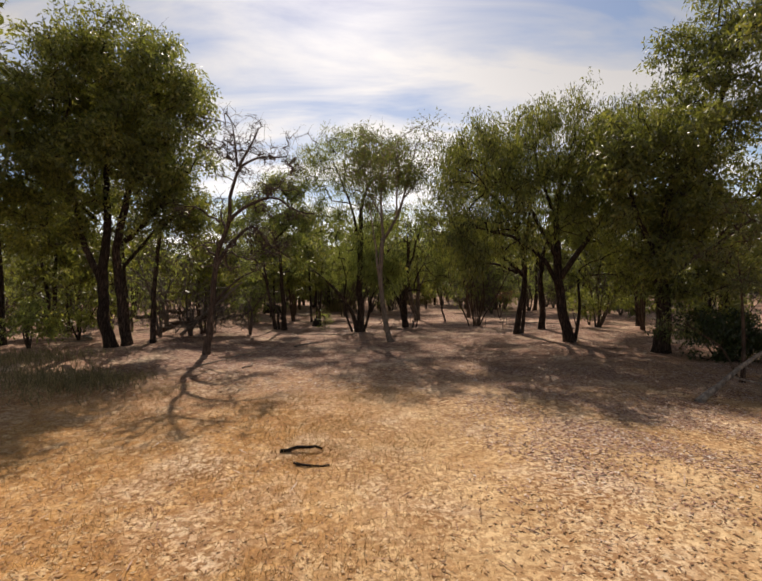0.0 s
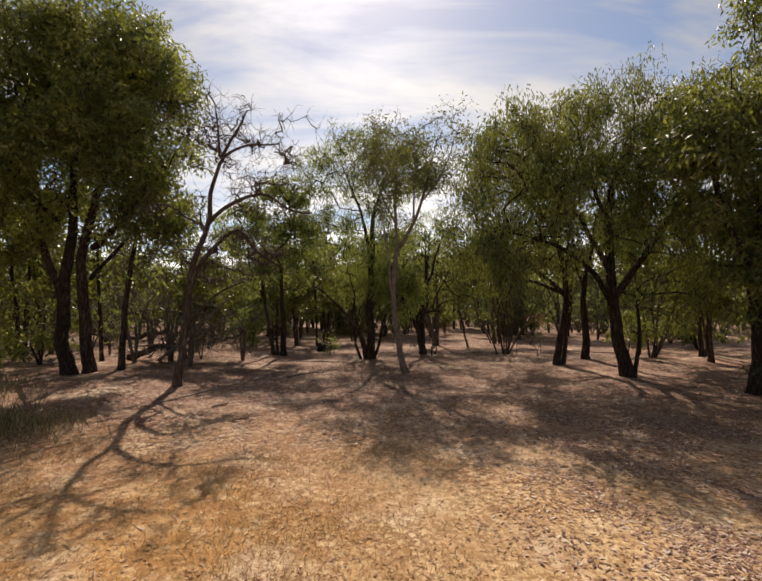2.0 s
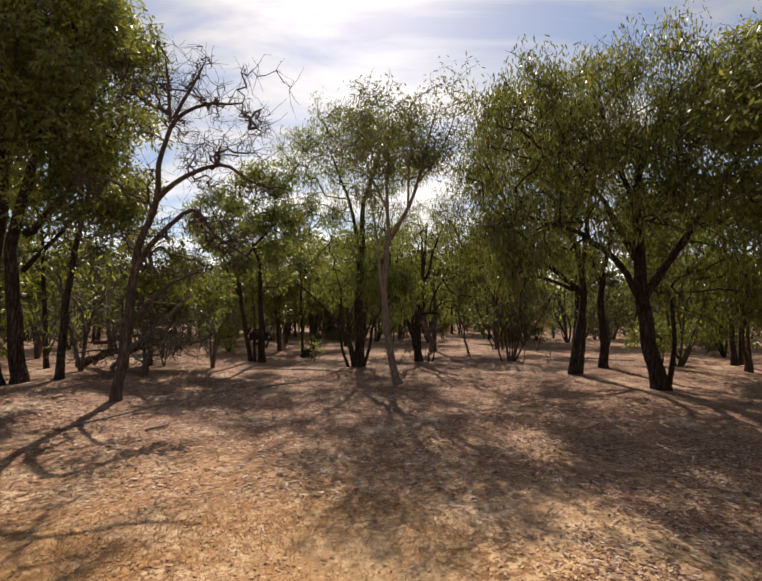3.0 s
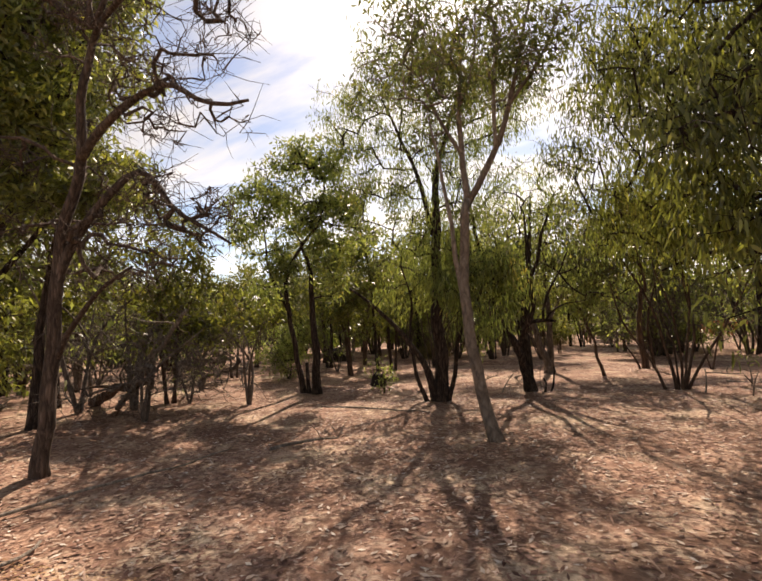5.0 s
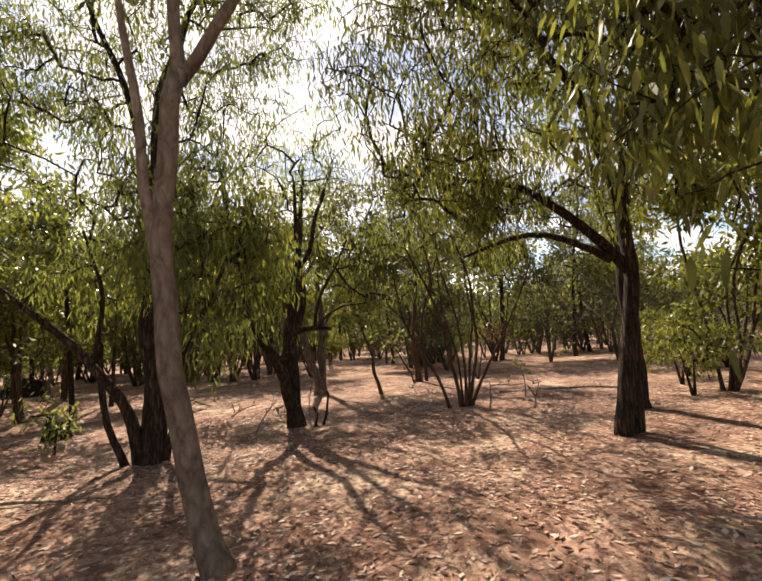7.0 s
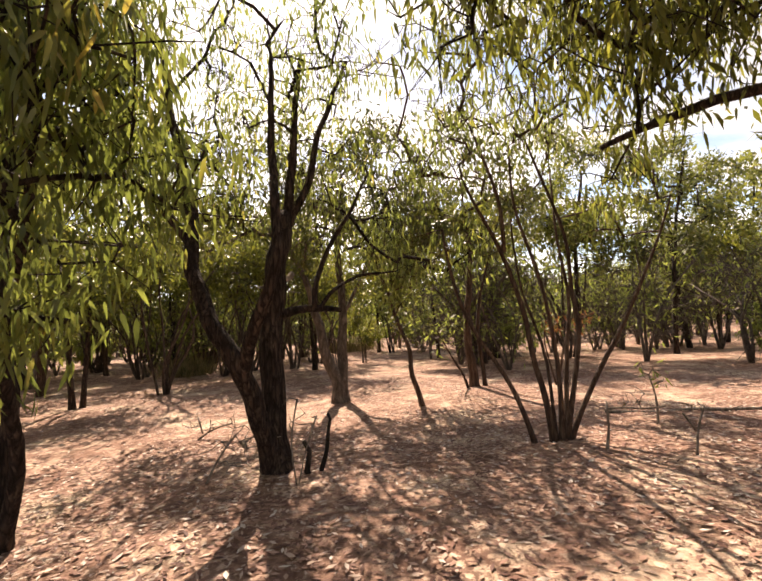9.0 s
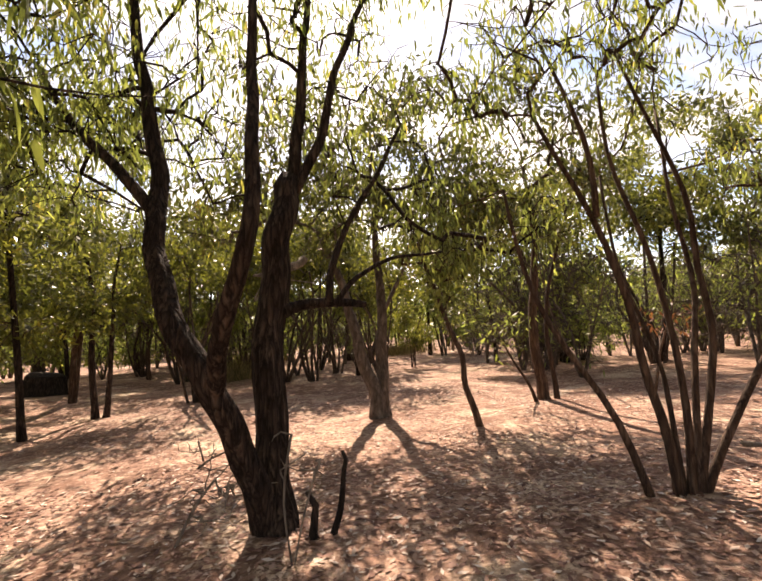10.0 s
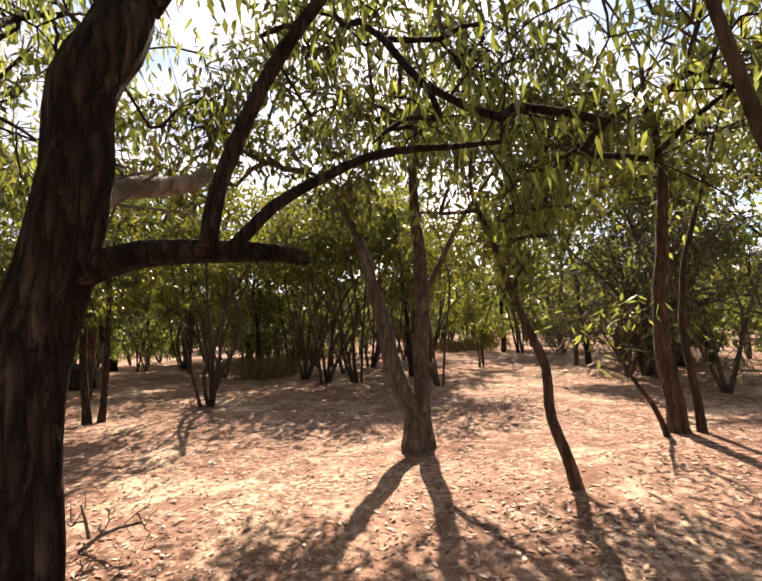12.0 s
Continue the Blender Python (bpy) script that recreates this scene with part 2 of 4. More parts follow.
LITTER_TAN = litter_material("tan_leaf_litter", [(0.0, (0.15, 0.075, 0.04)), (0.2, (0.30, 0.155, 0.07)), (0.65, (0.47, 0.29, 0.14)), (1.0, (0.60, 0.45, 0.28))])
LITTER_BROWN = litter_material("brown_leaf_litter", [(0.0, (0.09, 0.04, 0.03)), (0.35, (0.24, 0.12, 0.085)), (0.65, (0.40, 0.24, 0.175)), (0.88, (0.55, 0.42, 0.33)), (1.0, (0.66, 0.58, 0.50))])
STRAW = litter_material("dry_grass_blade", [(0.0, (0.34, 0.20, 0.07)), (0.5, (0.52, 0.34, 0.14)), (1.0, (0.66, 0.48, 0.24))])
SEDGE = litter_material("olive_grass_blade", [(0.0, (0.10, 0.09, 0.035)), (0.5, (0.21, 0.175, 0.08)), (1.0, (0.40, 0.31, 0.15))])
BARK_GREY = bark_material("grey_brown_bark", (0.05, 0.037, 0.03), (0.125, 0.095, 0.08), (0.25, 0.205, 0.175))
CHAR = bark_material("charred_wood", (0.012, 0.010, 0.009), (0.035, 0.027, 0.023), (0.08, 0.062, 0.05))


# ---- shapes ----
def smooth01(v):
    v = np.clip(v, 0, 1)
    return v * v * (3 - 2 * v)


def height(x, y):
    x, y = np.asarray(x, float), np.asarray(y, float)
    h = 0.36 * smooth01((2.7 - y) / 2.9)
    h = h + 0.22 * smooth01((-x - 3.2) / 4.5) * smooth01((y - 4) / 5)
    h = h + 0.018 * np.sin(x * 1.3 + 0.7 * y) + 0.016 * np.sin(y * 1.9 - x * 0.6 + 1.0) + 0.012 * np.sin(x * 3.1 + 1.3) * np.sin(y * 2.7)
    return h


def mesh_quads(name, verts, quads, mat, smooth=False):
    me = bpy.data.meshes.new(name)
    verts, quads = np.asarray(verts, np.float32), np.asarray(quads, np.int32)
    k = quads.shape[1]
    me.vertices.add(len(verts))
    me.vertices.foreach_set("co", verts.ravel())
    me.loops.add(quads.size)
    me.loops.foreach_set("vertex_index", quads.ravel())
    me.polygons.add(len(quads))
    me.polygons.foreach_set("loop_start", np.arange(0, quads.size, k, dtype=np.int32))
    me.polygons.foreach_set("loop_total", np.full(len(quads), k, np.int32))
    if smooth:
        me.polygons.foreach_set("use_smooth", np.ones(len(quads), bool))
    me.update(calc_edges=True)
    me.materials.append(mat)
    return me


def part(name, me, parent, label="", kind=""):
    ob = new(name, me)
    ob.parent = parent
    return tagged(ob, label=label, kind=kind)


def thing(name, x, y, z, label, category, group="", kind=""):
    ob = new(name)
    ob.empty_display_size = 0.2
    ob.location = (x, y, z)
    return tagged(ob, label=label, category=category, group=group, kind=kind)


def tube(points, radii, sides, rng, ridge=0.0, cap=True):
    """Rings along a polyline, closed at both ends; returns vertices and faces."""
    pts = np.asarray(points, float)
    tang = np.gradient(pts, axis=0)
    tang /= np.linalg.norm(tang, axis=1)[:, None] + 1e-9
    ref = np.array([1.0, 0.0, 0.0]) if abs(tang[0][0]) < 0.8 else np.array([0.0, 1.0, 0.0])
    u = np.cross(tang, ref)
    u /= np.linalg.norm(u, axis=1)[:, None] + 1e-9
    v = np.cross(tang, u)
    a = np.arange(sides) * 2 * np.pi / sides
    r = np.asarray(radii)[:, None] * np.ones(sides)
    if ridge:
        groove = rng.normal(0, 1, sides)
        walkn = np.cumsum(rng.normal(0, 0.3, (len(pts), sides)), axis=0)
        walkn -= walkn.mean(0)
        r = r * (1 + ridge * np.clip(groove + 0.6 * walkn + 0.2 * rng.normal(0, 1, r.shape), -2, 2))
    rings = pts[:, None, :] + r[..., None] * (np.cos(a)[None, :, None] * u[:, None, :] + np.sin(a)[None, :, None] * v[:, None, :])
    verts = rings.reshape(-1, 3)
    n = len(pts)
    i, j = np.meshgrid(np.arange(n - 1), np.arange(sides), indexing="ij")
    k = (j + 1) % sides
    quads = np.stack([i * sides + j, i * sides + k, (i + 1) * sides + k, (i + 1) * sides + j], -1).reshape(-1, 4)
    if cap:
        verts = np.vstack([verts, pts[0], pts[-1]])
        c0, c1 = n * sides, n * sides + 1
        j = np.arange(0, sides - 1, 2)
        e0 = np.stack([np.full(len(j), c0), (j + 2) % sides, j + 1, j], -1)
        e1 = np.stack([np.full(len(j), c1), (n - 1) * sides + j, (n - 1) * sides + j + 1, (n - 1) * sides + (j + 2) % sides], -1)
        quads = np.vstack([quads, e0, e1])
    return verts, quads


def join(pieces):
    vs, qs, at = [], [], 0
    for v, q in pieces:
        vs.append(v)
        qs.append(q + at)
        at += len(v)
    return np.vstack(vs), np.vstack(qs)


def wander(points, step, amount, rng):
    """A polyline through the given points, subdivided and made uneven."""
    pts = np.asarray(points, float)
    seg = np.linalg.norm(np.diff(pts, axis=0), axis=1)
    at = np.r_[0, np.cumsum(seg)]
    n = max(3, int(at[-1] / step) + 1)
    s = np.linspace(0, at[-1], n)
    # smooth through the points
    out = np.stack([np.interp(s, at, pts[:, k]) for k in range(3)], -1)
    for _ in range(2):
        out[1:-1] = 0.25 * out[:-2] + 0.5 * out[1:-1] + 0.25 * out[2:]
    bend = rng.normal(0, amount * 2.2, out.shape)
    for _ in range(max(1, int(0.3 / step))):
        bend[1:-1] = 0.25 * bend[:-2] + 0.5 * bend[1:-1] + 0.25 * bend[2:]
    bend[0] = bend[-1] = 0
    return out + bend


def leaf_quads(base, way, length, width, rng, lance=False, face=None):
    side = np.cross(way, rng.normal(0, 1, way.shape) if face is None else face)
    side /= np.linalg.norm(side, axis=1)[:, None] + 1e-9
    L, W = length[:, None], width[:, None]
    mid = base + way * L * 0.42
    if lance:
        sag = np.cross(way, side) * L * rng.normal(0, 0.07, L.shape)
        low, high = base + way * L * 0.22 + sag * 0.7, base + way * L * 0.62 + sag
        v = np.stack([base, low + side * W * 0.46, high + side * W * 0.36, base + way * L, high - side * W * 0.36, low - side * W * 0.46], 1).reshape(-1, 3)
        return v, np.arange(len(base) * 6).reshape(-1, 6)
    v = np.stack([base, mid + side * W / 2, base + way * L, mid - side * W / 2], 1).reshape(-1, 3)
    return v, np.arange(len(base) * 4).reshape(-1, 4)


def leaves_round(targets, per, spread, leaf, droop, rng, lance=False):
    """Leaves in uneven clumps round the twig ends, their faces turned up and outwards."""
    t = np.asarray(targets, float)
    size = rng.uniform(0.6, 1.3, len(t))
    count = np.maximum(1, (per * size ** 2)).astype(int)
    idx = np.repeat(np.arange(len(t)), count)
    off = rng.normal(0, 1, (len(idx), 3))
    off *= (rng.uniform(0, 1, len(idx)) ** 0.42 / (np.linalg.norm(off, axis=1) + 1e-9))[:, None]
    face = off * [0.8, 0.8, 1.0] + rng.normal(0, 0.6, off.shape) + [0, 0, 0.3]
    off = off * np.array([1.0, 1.0, 1.1 if lance else 0.8]) * spread
    base = t[idx] + off * size[idx][:, None]
    way = rng.normal(0, 0.6, (len(idx), 3)) + off / spread * 0.35
    way[:, 2] -= droop
    way /= np.linalg.norm(way, axis=1)[:, None] + 1e-9
    length = leaf[0] * rng.uniform(0.6, 1.25, len(idx))
    return leaf_quads(base, way, length, leaf[1] * rng.uniform(0.7, 1.2, len(idx)), rng, lance, None if lance else face)


def grow(seed, stems, crowns, per, spread, leaf, droop=0.8, sides=8, limb_sides=4, ridge=0.05, step=0.22, twigs=2, from_z=1.0, kink=0.008, lance=False):
    """stems: (points, radius below, radius above). crowns: (x, y, z, rx, ry, rz, twig ends). Returns the stems' tubes, the limbs' mesh data and the leaves'."""
    rng = np.random.default_rng(seed)
    stem_tubes, nodes, radius = [], [], []
    for pts, r0, r1 in stems:
        line = wander(pts, step, min(0.014, r0 * 0.12), rng)
        s = np.linspace(0, 1, len(line))
        rad = r1 + (r0 - r1) * (1 - s) ** 0.85
        z0 = line[0][2]
        rad = rad * (1 + 0.32 * np.exp(-(line[:, 2] - z0) / 0.16) * (z0 < 0.3))
        stem_tubes.append(tube(line, rad, sides, rng, ridge))
        nodes += [(*p, r) for p, r in zip(line, rad)]
    nodes = [n for n in nodes if n[2] > from_z] or nodes[-2:]
    ends = []
    for cx, cy, cz, rx, ry, rz, n in crowns:
        d = rng.normal(0, 1, (n, 3))
        d /= np.linalg.norm(d, axis=1)[:, None]
        rr = rng.uniform(0.15, 1, n) ** 0.55
        lump = 1 + 0.22 * np.sin(3 * d[:, 0] + seed) * np.cos(4 * d[:, 1] + 2 * d[:, 2] + seed) + rng.normal(0, 0.07, n)
        spots = np.array([cx, cy, cz]) + d * rr[:, None] * lump[:, None] * np.array([rx, ry, rz])
        if n > 24:
            k = max(6, n // (4 if lance else 6))
            shell = np.array([0.0, 0.0, 0.12]) + d[:k]
            shell /= np.linalg.norm(shell, axis=1)[:, None]
            tufts = np.array([cx, cy, cz]) + shell * (rng.uniform(0.22, 1.0, k) ** 0.5 * lump[:k])[:, None] * np.array([rx, ry, rz])
            inner = rng.normal(0, 1, (n, 3))
            inner *= (rng.uniform(0, 1, n) ** 0.5 / np.linalg.norm(inner, axis=1))[:, None]
            wide = (0.24 if lance else 0.2) + (0.17 if lance else 0.15) * (rx + ry) / 2
            spots = tufts[rng.integers(0, k, n)] + inner * np.array([wide, wide, wide * (0.9 if lance else 0.75)])
        ends.append(spots)
    ends = np.vstack(ends)
    arr = np.array(nodes)
    order = np.argsort([np.min(np.linalg.norm(arr[:, :3] - e, axis=1)) for e in ends])
    P = [tuple(n[:3]) for n in nodes]
    parent = [-1] * len(P)
    load = [0.0] * len(P)
    fixed = len(P)
    cap_r = [n[3] for n in nodes]
    buf = np.zeros((len(P) + len(ends) * 14, 3))
    buf[: len(P)] = P
    used = len(P)
    paths = []
    for e in ends[order]:
        d = np.linalg.norm(buf[:used] - e, axis=1) + 0.7 * np.maximum(0, buf[:used, 2] - e[2])
        i = int(np.argmin(d))
        p = buf[i].copy()
        dist = np.linalg.norm(e - p)
        k = int(min(12, max(2, dist / 0.3)))
        s = np.linspace(0, 1, k + 1)[1:, None]
        ctrl = (p + e) / 2 + np.array([0, 0, 0.09 * dist]) + rng.normal(0, 0.05 * dist, 3)
        line = (1 - s) ** 2 * p + 2 * s * (1 - s) * ctrl + s ** 2 * e
        line[:-1] += rng.normal(0, kink, line[:-1].shape)
        ids = [i]
        for q in line:
            buf[used] = q
            parent.append(ids[-1])
            load.append(0.0)
            ids.append(used)
            used += 1
        paths.append(ids)
        j = ids[-1]
        while j >= 0:
            load[j] += 1
            j = parent[j]
    limbs = []
    for ids in paths:
        rad = []
        for a in ids:
            r = 0.005 * max(load[a], 1) ** 0.5
            rad.append(min(r, 0.021 if lance else 0.036))
        rad[0] = rad[1]
        if ids[0] < fixed:
            rad = [min(r, cap_r[ids[0]] * 0.75) for r in rad]
        limbs.append(tube(buf[ids], rad, limb_sides, rng, 0, False))
        for _ in range(twigs):
            e = buf[ids[-1]]
            q = e + rng.normal(0, spread * 0.6, 3)
            limbs.append(tube([e, (e + q) / 2 + rng.normal(0, 0.03, 3), q], [0.005, 0.004, 0.002], 3, rng, 0, False))
    foliage = leaves_round(ends, per, spread, leaf, droop, rng, lance) if per else None
    return stem_tubes, (join(limbs) if limbs else None), foliage


def tree(x, y, label, grown, bark, leafmat, category="tree", group="", name="tree", bark2=None):
    stem_tubes, limbs, foliage = grown
    ob = thing(name, x, y, float(height(x, y)) - 0.03, label, category, group)
    for v, q in stem_tubes:
        kind = "trunk" if v[:, 2].min() < 0.45 else "limb"
        part(kind, mesh_quads(kind, v, q, bark, True), ob)
    if limbs:
        part("branchwork", mesh_quads("branchwork", *limbs, bark2 or bark, True), ob, kind="stuff")
    if foliage:
        part("crown", mesh_quads("crown", *foliage, leafmat), ob, kind="stuff")
    return ob


# ---- ground ----
def graded(lo, hi, fine, far, grow_by=1.22):
    mid = list(np.arange(lo, hi, fine))
    up, step = [mid[-1]], fine
    while up[-1] < far:
        step *= grow_by
        up.append(up[-1] + step)
    down, step = [mid[0]], fine
    while down[-1] > -far:
        step *= grow_by
        down.append(down[-1] - step)
    return np.array(down[:0:-1] + mid + up[1:])


gx, gy = graded(-9, 11, 0.11, 450), graded(-1, 25, 0.11, 450)
GX, GY = np.meshgrid(gx, gy)
rngg = np.random.default_rng(5)
GZ = height(GX, GY) + rngg.normal(0, 0.003, GX.shape) * (np.abs(GX) < 15)
nx, ny = len(gx), len(gy)
i, j = np.meshgrid(np.arange(ny - 1), np.arange(nx - 1), indexing="ij")
gq = np.stack([i * nx + j, i * nx + j + 1, (i + 1) * nx + j + 1, (i + 1) * nx + j], -1).reshape(-1, 4)
ground = new("ground", mesh_quads("ground", np.stack([GX, GY, GZ], -1).reshape(-1, 3), gq, GROUND, True))
tagged(ground, label="dry sandy bushland ground strewn with fallen leaves", category="ground", kind="structure")

# ---- the nearest trees ----
def S(*flat, y=0.0, fan=0.0):
    """A stem from x, z pairs; it drifts by fan metres in depth on the way up."""
    n = len(flat) // 2
    return [(flat[2 * k], y + fan * (k / (n - 1)) ** 1.3, flat[2 * k + 1]) for k in range(n)]


NEAR = (0.125, 0.034)
MID_LEAF = (0.15, 0.048)
LONG = (0.115, 0.022)

dead = grow(3, [
    (S(0, -0.05, 0.13, 0.92, 0.19, 1.35, 0.32, 2.09, 0.45, 2.77, 0.69, 3.39, 0.89, 3.77, 0.85, 4.28, 1.04, 4.88, 1.15, 5.07, 1.59, 5.12, 1.8, 5.25, 2.43, 5.19, fan=-0.5), 0.092, 0.014),
    (S(0.8, 3.6, 0.96, 3.81, 1.42, 4.08, 2.01, 4.22, 2.27, 4.16, 2.42, 3.92, 2.67, 3.73, 3.12, 3.71, y=-0.2, fan=-0.3), 0.05, 0.014),
    (S(0.32, 2.2, 0.5, 2.7, 0.78, 3.03, 1.27, 3.54, 1.4, 3.6, 1.51, 3.27, 1.75, 2.91, 2.11, 2.79, 2.31, 2.59, y=-0.1, fan=0.5), 0.055, 0.014),
    (S(1.15, 5.0, 1.34, 5.4, 1.59, 5.7, 1.69, 6.0, y=-0.35), 0.035, 0.012),
    (S(1.1, 5.0, 1.06, 5.57, 0.99, 6.1, y=-0.35), 0.035, 0.012),
    (S(0.2, 1.3, 0.5, 1.7, 1.0, 2.1, 1.6, 2.3, fan=-0.3), 0.04, 0.012),
], [(1.6, -0.3, 5.2, 1.35, 1.0, 1.0, 190), (2.2, -0.3, 4.1, 1.0, 0.6, 0.65, 70), (1.8, 0.2, 3.0, 0.7, 0.5, 0.5, 40), (0.4, 0.3, 2.6, 0.9, 0.7, 0.7, 60), (1.3, 0.2, 3.1, 0.9, 0.6, 0.8, 110), (-0.3, 0.5, 3.6, 0.9, 0.7, 1.0, 90), (0.6, 0.0, 6.0, 0.9, 0.7, 0.7, 90)], 0, 0.3, NEAR, sides=10, ridge=0.05, twigs=3, from_z=3.0, kink=0.05)
tree(-4.8, 11.9, "leaning dead tree with bare grey-brown twisted branches", dead, BARK_GREY, LEAF, name="dead_tree", bark2=BARK_GREY)

pale = grow(7, [
    (S(0.06, -0.04, -0.1, 0.53, -0.19, 1.2, -0.26, 2.01, -0.2, 3.0, -0.14, 3.4, fan=0.05), 0.088, 0.062),
    (S(-0.14, 3.35, -0.18, 3.96, -0.18, 4.73, -0.1, 5.77, -0.14, 6.6, y=0.1, fan=0.3), 0.05, 0.011),
    (S(-0.14, 3.35, 0.08, 3.65, 0.33, 4.1, 0.56, 4.72, 0.75, 5.48, 0.98, 6.37, y=0.1, fan=-0.3), 0.05, 0.011),
    (S(-0.23, 1.6, -0.34, 2.26, -0.38, 3.0, -0.46, 3.71, -0.6, 4.6, y=0.03, fan=-0.1), 0.045, 0.012),
    (S(-0.18, 4.1, -0.5, 4.7, -0.75, 5.5, -0.8, 6.3, y=0.15, fan=0.3), 0.03, 0.008),
    (S(0.3, 4.05, 0.3, 4.8, 0.42, 5.6, 0.36, 6.6, y=-0.05, fan=0.4), 0.03, 0.008),
    (S(0.5, 4.6, 0.95, 5.1, 1.25, 5.7, 1.4, 6.3, y=-0.1, fan=-0.2), 0.026, 0.008),
    (S(-0.16, 4.9, 0.1, 5.5, 0.16, 6.5, y=0.2, fan=0.1), 0.024, 0.008),
], [(0.1, 0.1, 5.9, 1.7, 1.4, 1.2, 190), (1.0, 0, 5.7, 1.0, 0.9, 1.3, 90), (-0.9, 0, 5.2, 1.1, 1.0, 1.0, 90)], 20, 0.34, NEAR, droop=0.5, sides=12, ridge=0.025, from_z=3.6)
tree(0.25, 14.15, "slender smooth pale-barked gum tree with sparse olive foliage", pale, BARK_PALE, LEAF_OLIVE)

midt = grow(11, [
    (S(0.04, -0.05, 0.1, 0.66, 0.07, 1.95, 0.09, 3.08, 0.15, 4.25, 0.16, 4.94, 0.49, 5.98, 0.8, 6.9, fan=0.2), 0.155, 0.02),
    (S(-0.24, -0.05, -0.48, 0.68, -0.57, 1.43, -0.41, 2.18, -0.64, 2.98, fan=-0.2), 0.045, 0.012),
    (S(-0.14, -0.05, -0.2, 0.5, -0.42, 1.0), 0.03, 0.015),
    (S(0.17, -0.05, 0.43, 0.83, 0.5, 1.4, 0.9, 1.9, 1.2, 2.5, fan=-1.4), 0.05, 0.015),
    (S(0.0, -0.05, -0.25, 0.8, -0.6, 1.4, -1.2, 2.1, -1.7, 2.5, fan=-0.6), 0.075, 0.02),
    (S(0.12, 3.3, -0.14, 4.85, -0.52, 5.8, -0.9, 6.8, y=0.1, fan=-0.2), 0.06, 0.015),
], [(-0.4, 0.2, 6.7, 2.1, 1.7, 1.6, 280), (1.2, 0.2, 6.6, 1.3, 1.2, 1.3, 150), (0.2, 0.3, 4.9, 1.6, 1.4, 0.9, 70), (-1.0, 0, 4.6, 1.1, 1.1, 1.0, 70), (0.1, -0.1, 3.4, 1.5, 1.4, 1.0, 110), (1.05, -1.6, 2.2, 0.75, 0.5, 1.1, 130), (-0.5, 0.2, 2.6, 1.0, 0.9, 0.6, 45)], 40, 0.26, LONG, lance=True, droop=1.9, sides=10, ridge=0.07, from_z=1.3)
tree(-0.9, 17.3, "dark-trunked gum with thin suckers at its base and drooping green leaves", midt, BARK, LEAF_FRESH)

two = grow(13, [
    (S(-0.02, -0.08, -0.06, 0.49, -0.07, 1.29, 0.02, 2.13, 0.12, 2.62, fan=0.45), 0.118, 0.09),
    (S(0.12, 2.5, 0.2, 3.1, 0.25, 3.63, 0.35, 4.6, y=0.44, fan=0.2), 0.055, 0.02),
    (S(0.14, 2.5, 0.4, 3.0, 0.5, 3.6, 0.9, 4.6, y=0.44, fan=0.3), 0.045, 0.018),
    ([(-0.03, 0.0, 0.0), (-0.1, -0.2, 0.5), (-0.27, -0.48, 1.05), (-0.5, -0.4, 1.5), (-0.71, -0.2, 1.95), (-0.74, 0.0, 2.5), (-0.85, 0.1, 3.1), (-1.0, 0.2, 3.7), (-1.1, 0.3, 4.5)], 0.088, 0.028),
    ([(-0.25, -0.45, 1.0), (-0.08, -0.75, 1.4), (0.1, -0.88, 1.8), (0.12, -0.75, 2.3), (0.08, -0.55, 3.0), (0.1, -0.4, 3.9)], 0.055, 0.02),
    ([(-0.74, 0.0, 2.5), (-1.0, 0.6, 2.9), (-1.5, 1.3, 3.3), (-1.9, 1.9, 3.9)], 0.045, 0.015),
    ([(-0.73, -0.1, 2.2), (-1.0, -0.1, 2.6), (-1.35, 0.0, 2.9), (-1.7, 0.1, 3.5)], 0.045, 0.016),
    (S(-0.05, 1.45, 0.18, 1.56, 0.42, 1.59, 0.68, 1.55, y=0.22, fan=0.3), 0.052, 0.026),
    (S(0.4, 1.58, 0.41, 1.85, 0.6, 2.3, 0.88, 2.75, 1.1, 3.2, y=0.36, fan=0.4), 0.03, 0.013),
    (S(0.46, 1.58, 0.56, 1.75, 0.9, 1.95, 1.4, 2.0, y=0.4, fan=0.4), 0.024, 0.008),
], [(-0.9, 0.3, 4.2, 1.6, 1.4, 1.0, 150), (0.3, 0.4, 4.4, 1.4, 1.2, 0.9, 110), (1.0, 0.9, 2.9, 0.9, 0.7, 0.7, 44), (-1.5, 0.5, 3.1, 1.0, 0.9, 0.7, 60), (-1.7, 1.6, 3.4, 1.3, 1.1, 0.9, 110), (1.7, 1.5, 2.35, 0.95, 0.8, 0.45, 42)], 15, 0.26, LONG, lance=True, droop=2.2, sides=28, ridge=0.055, step=0.1, from_z=1.9)
two_stemmed = tree(1.02, 18.3, "dark rough-barked gum with two thick stems and a broken side branch", two, BARK, LEAF_FRESH)

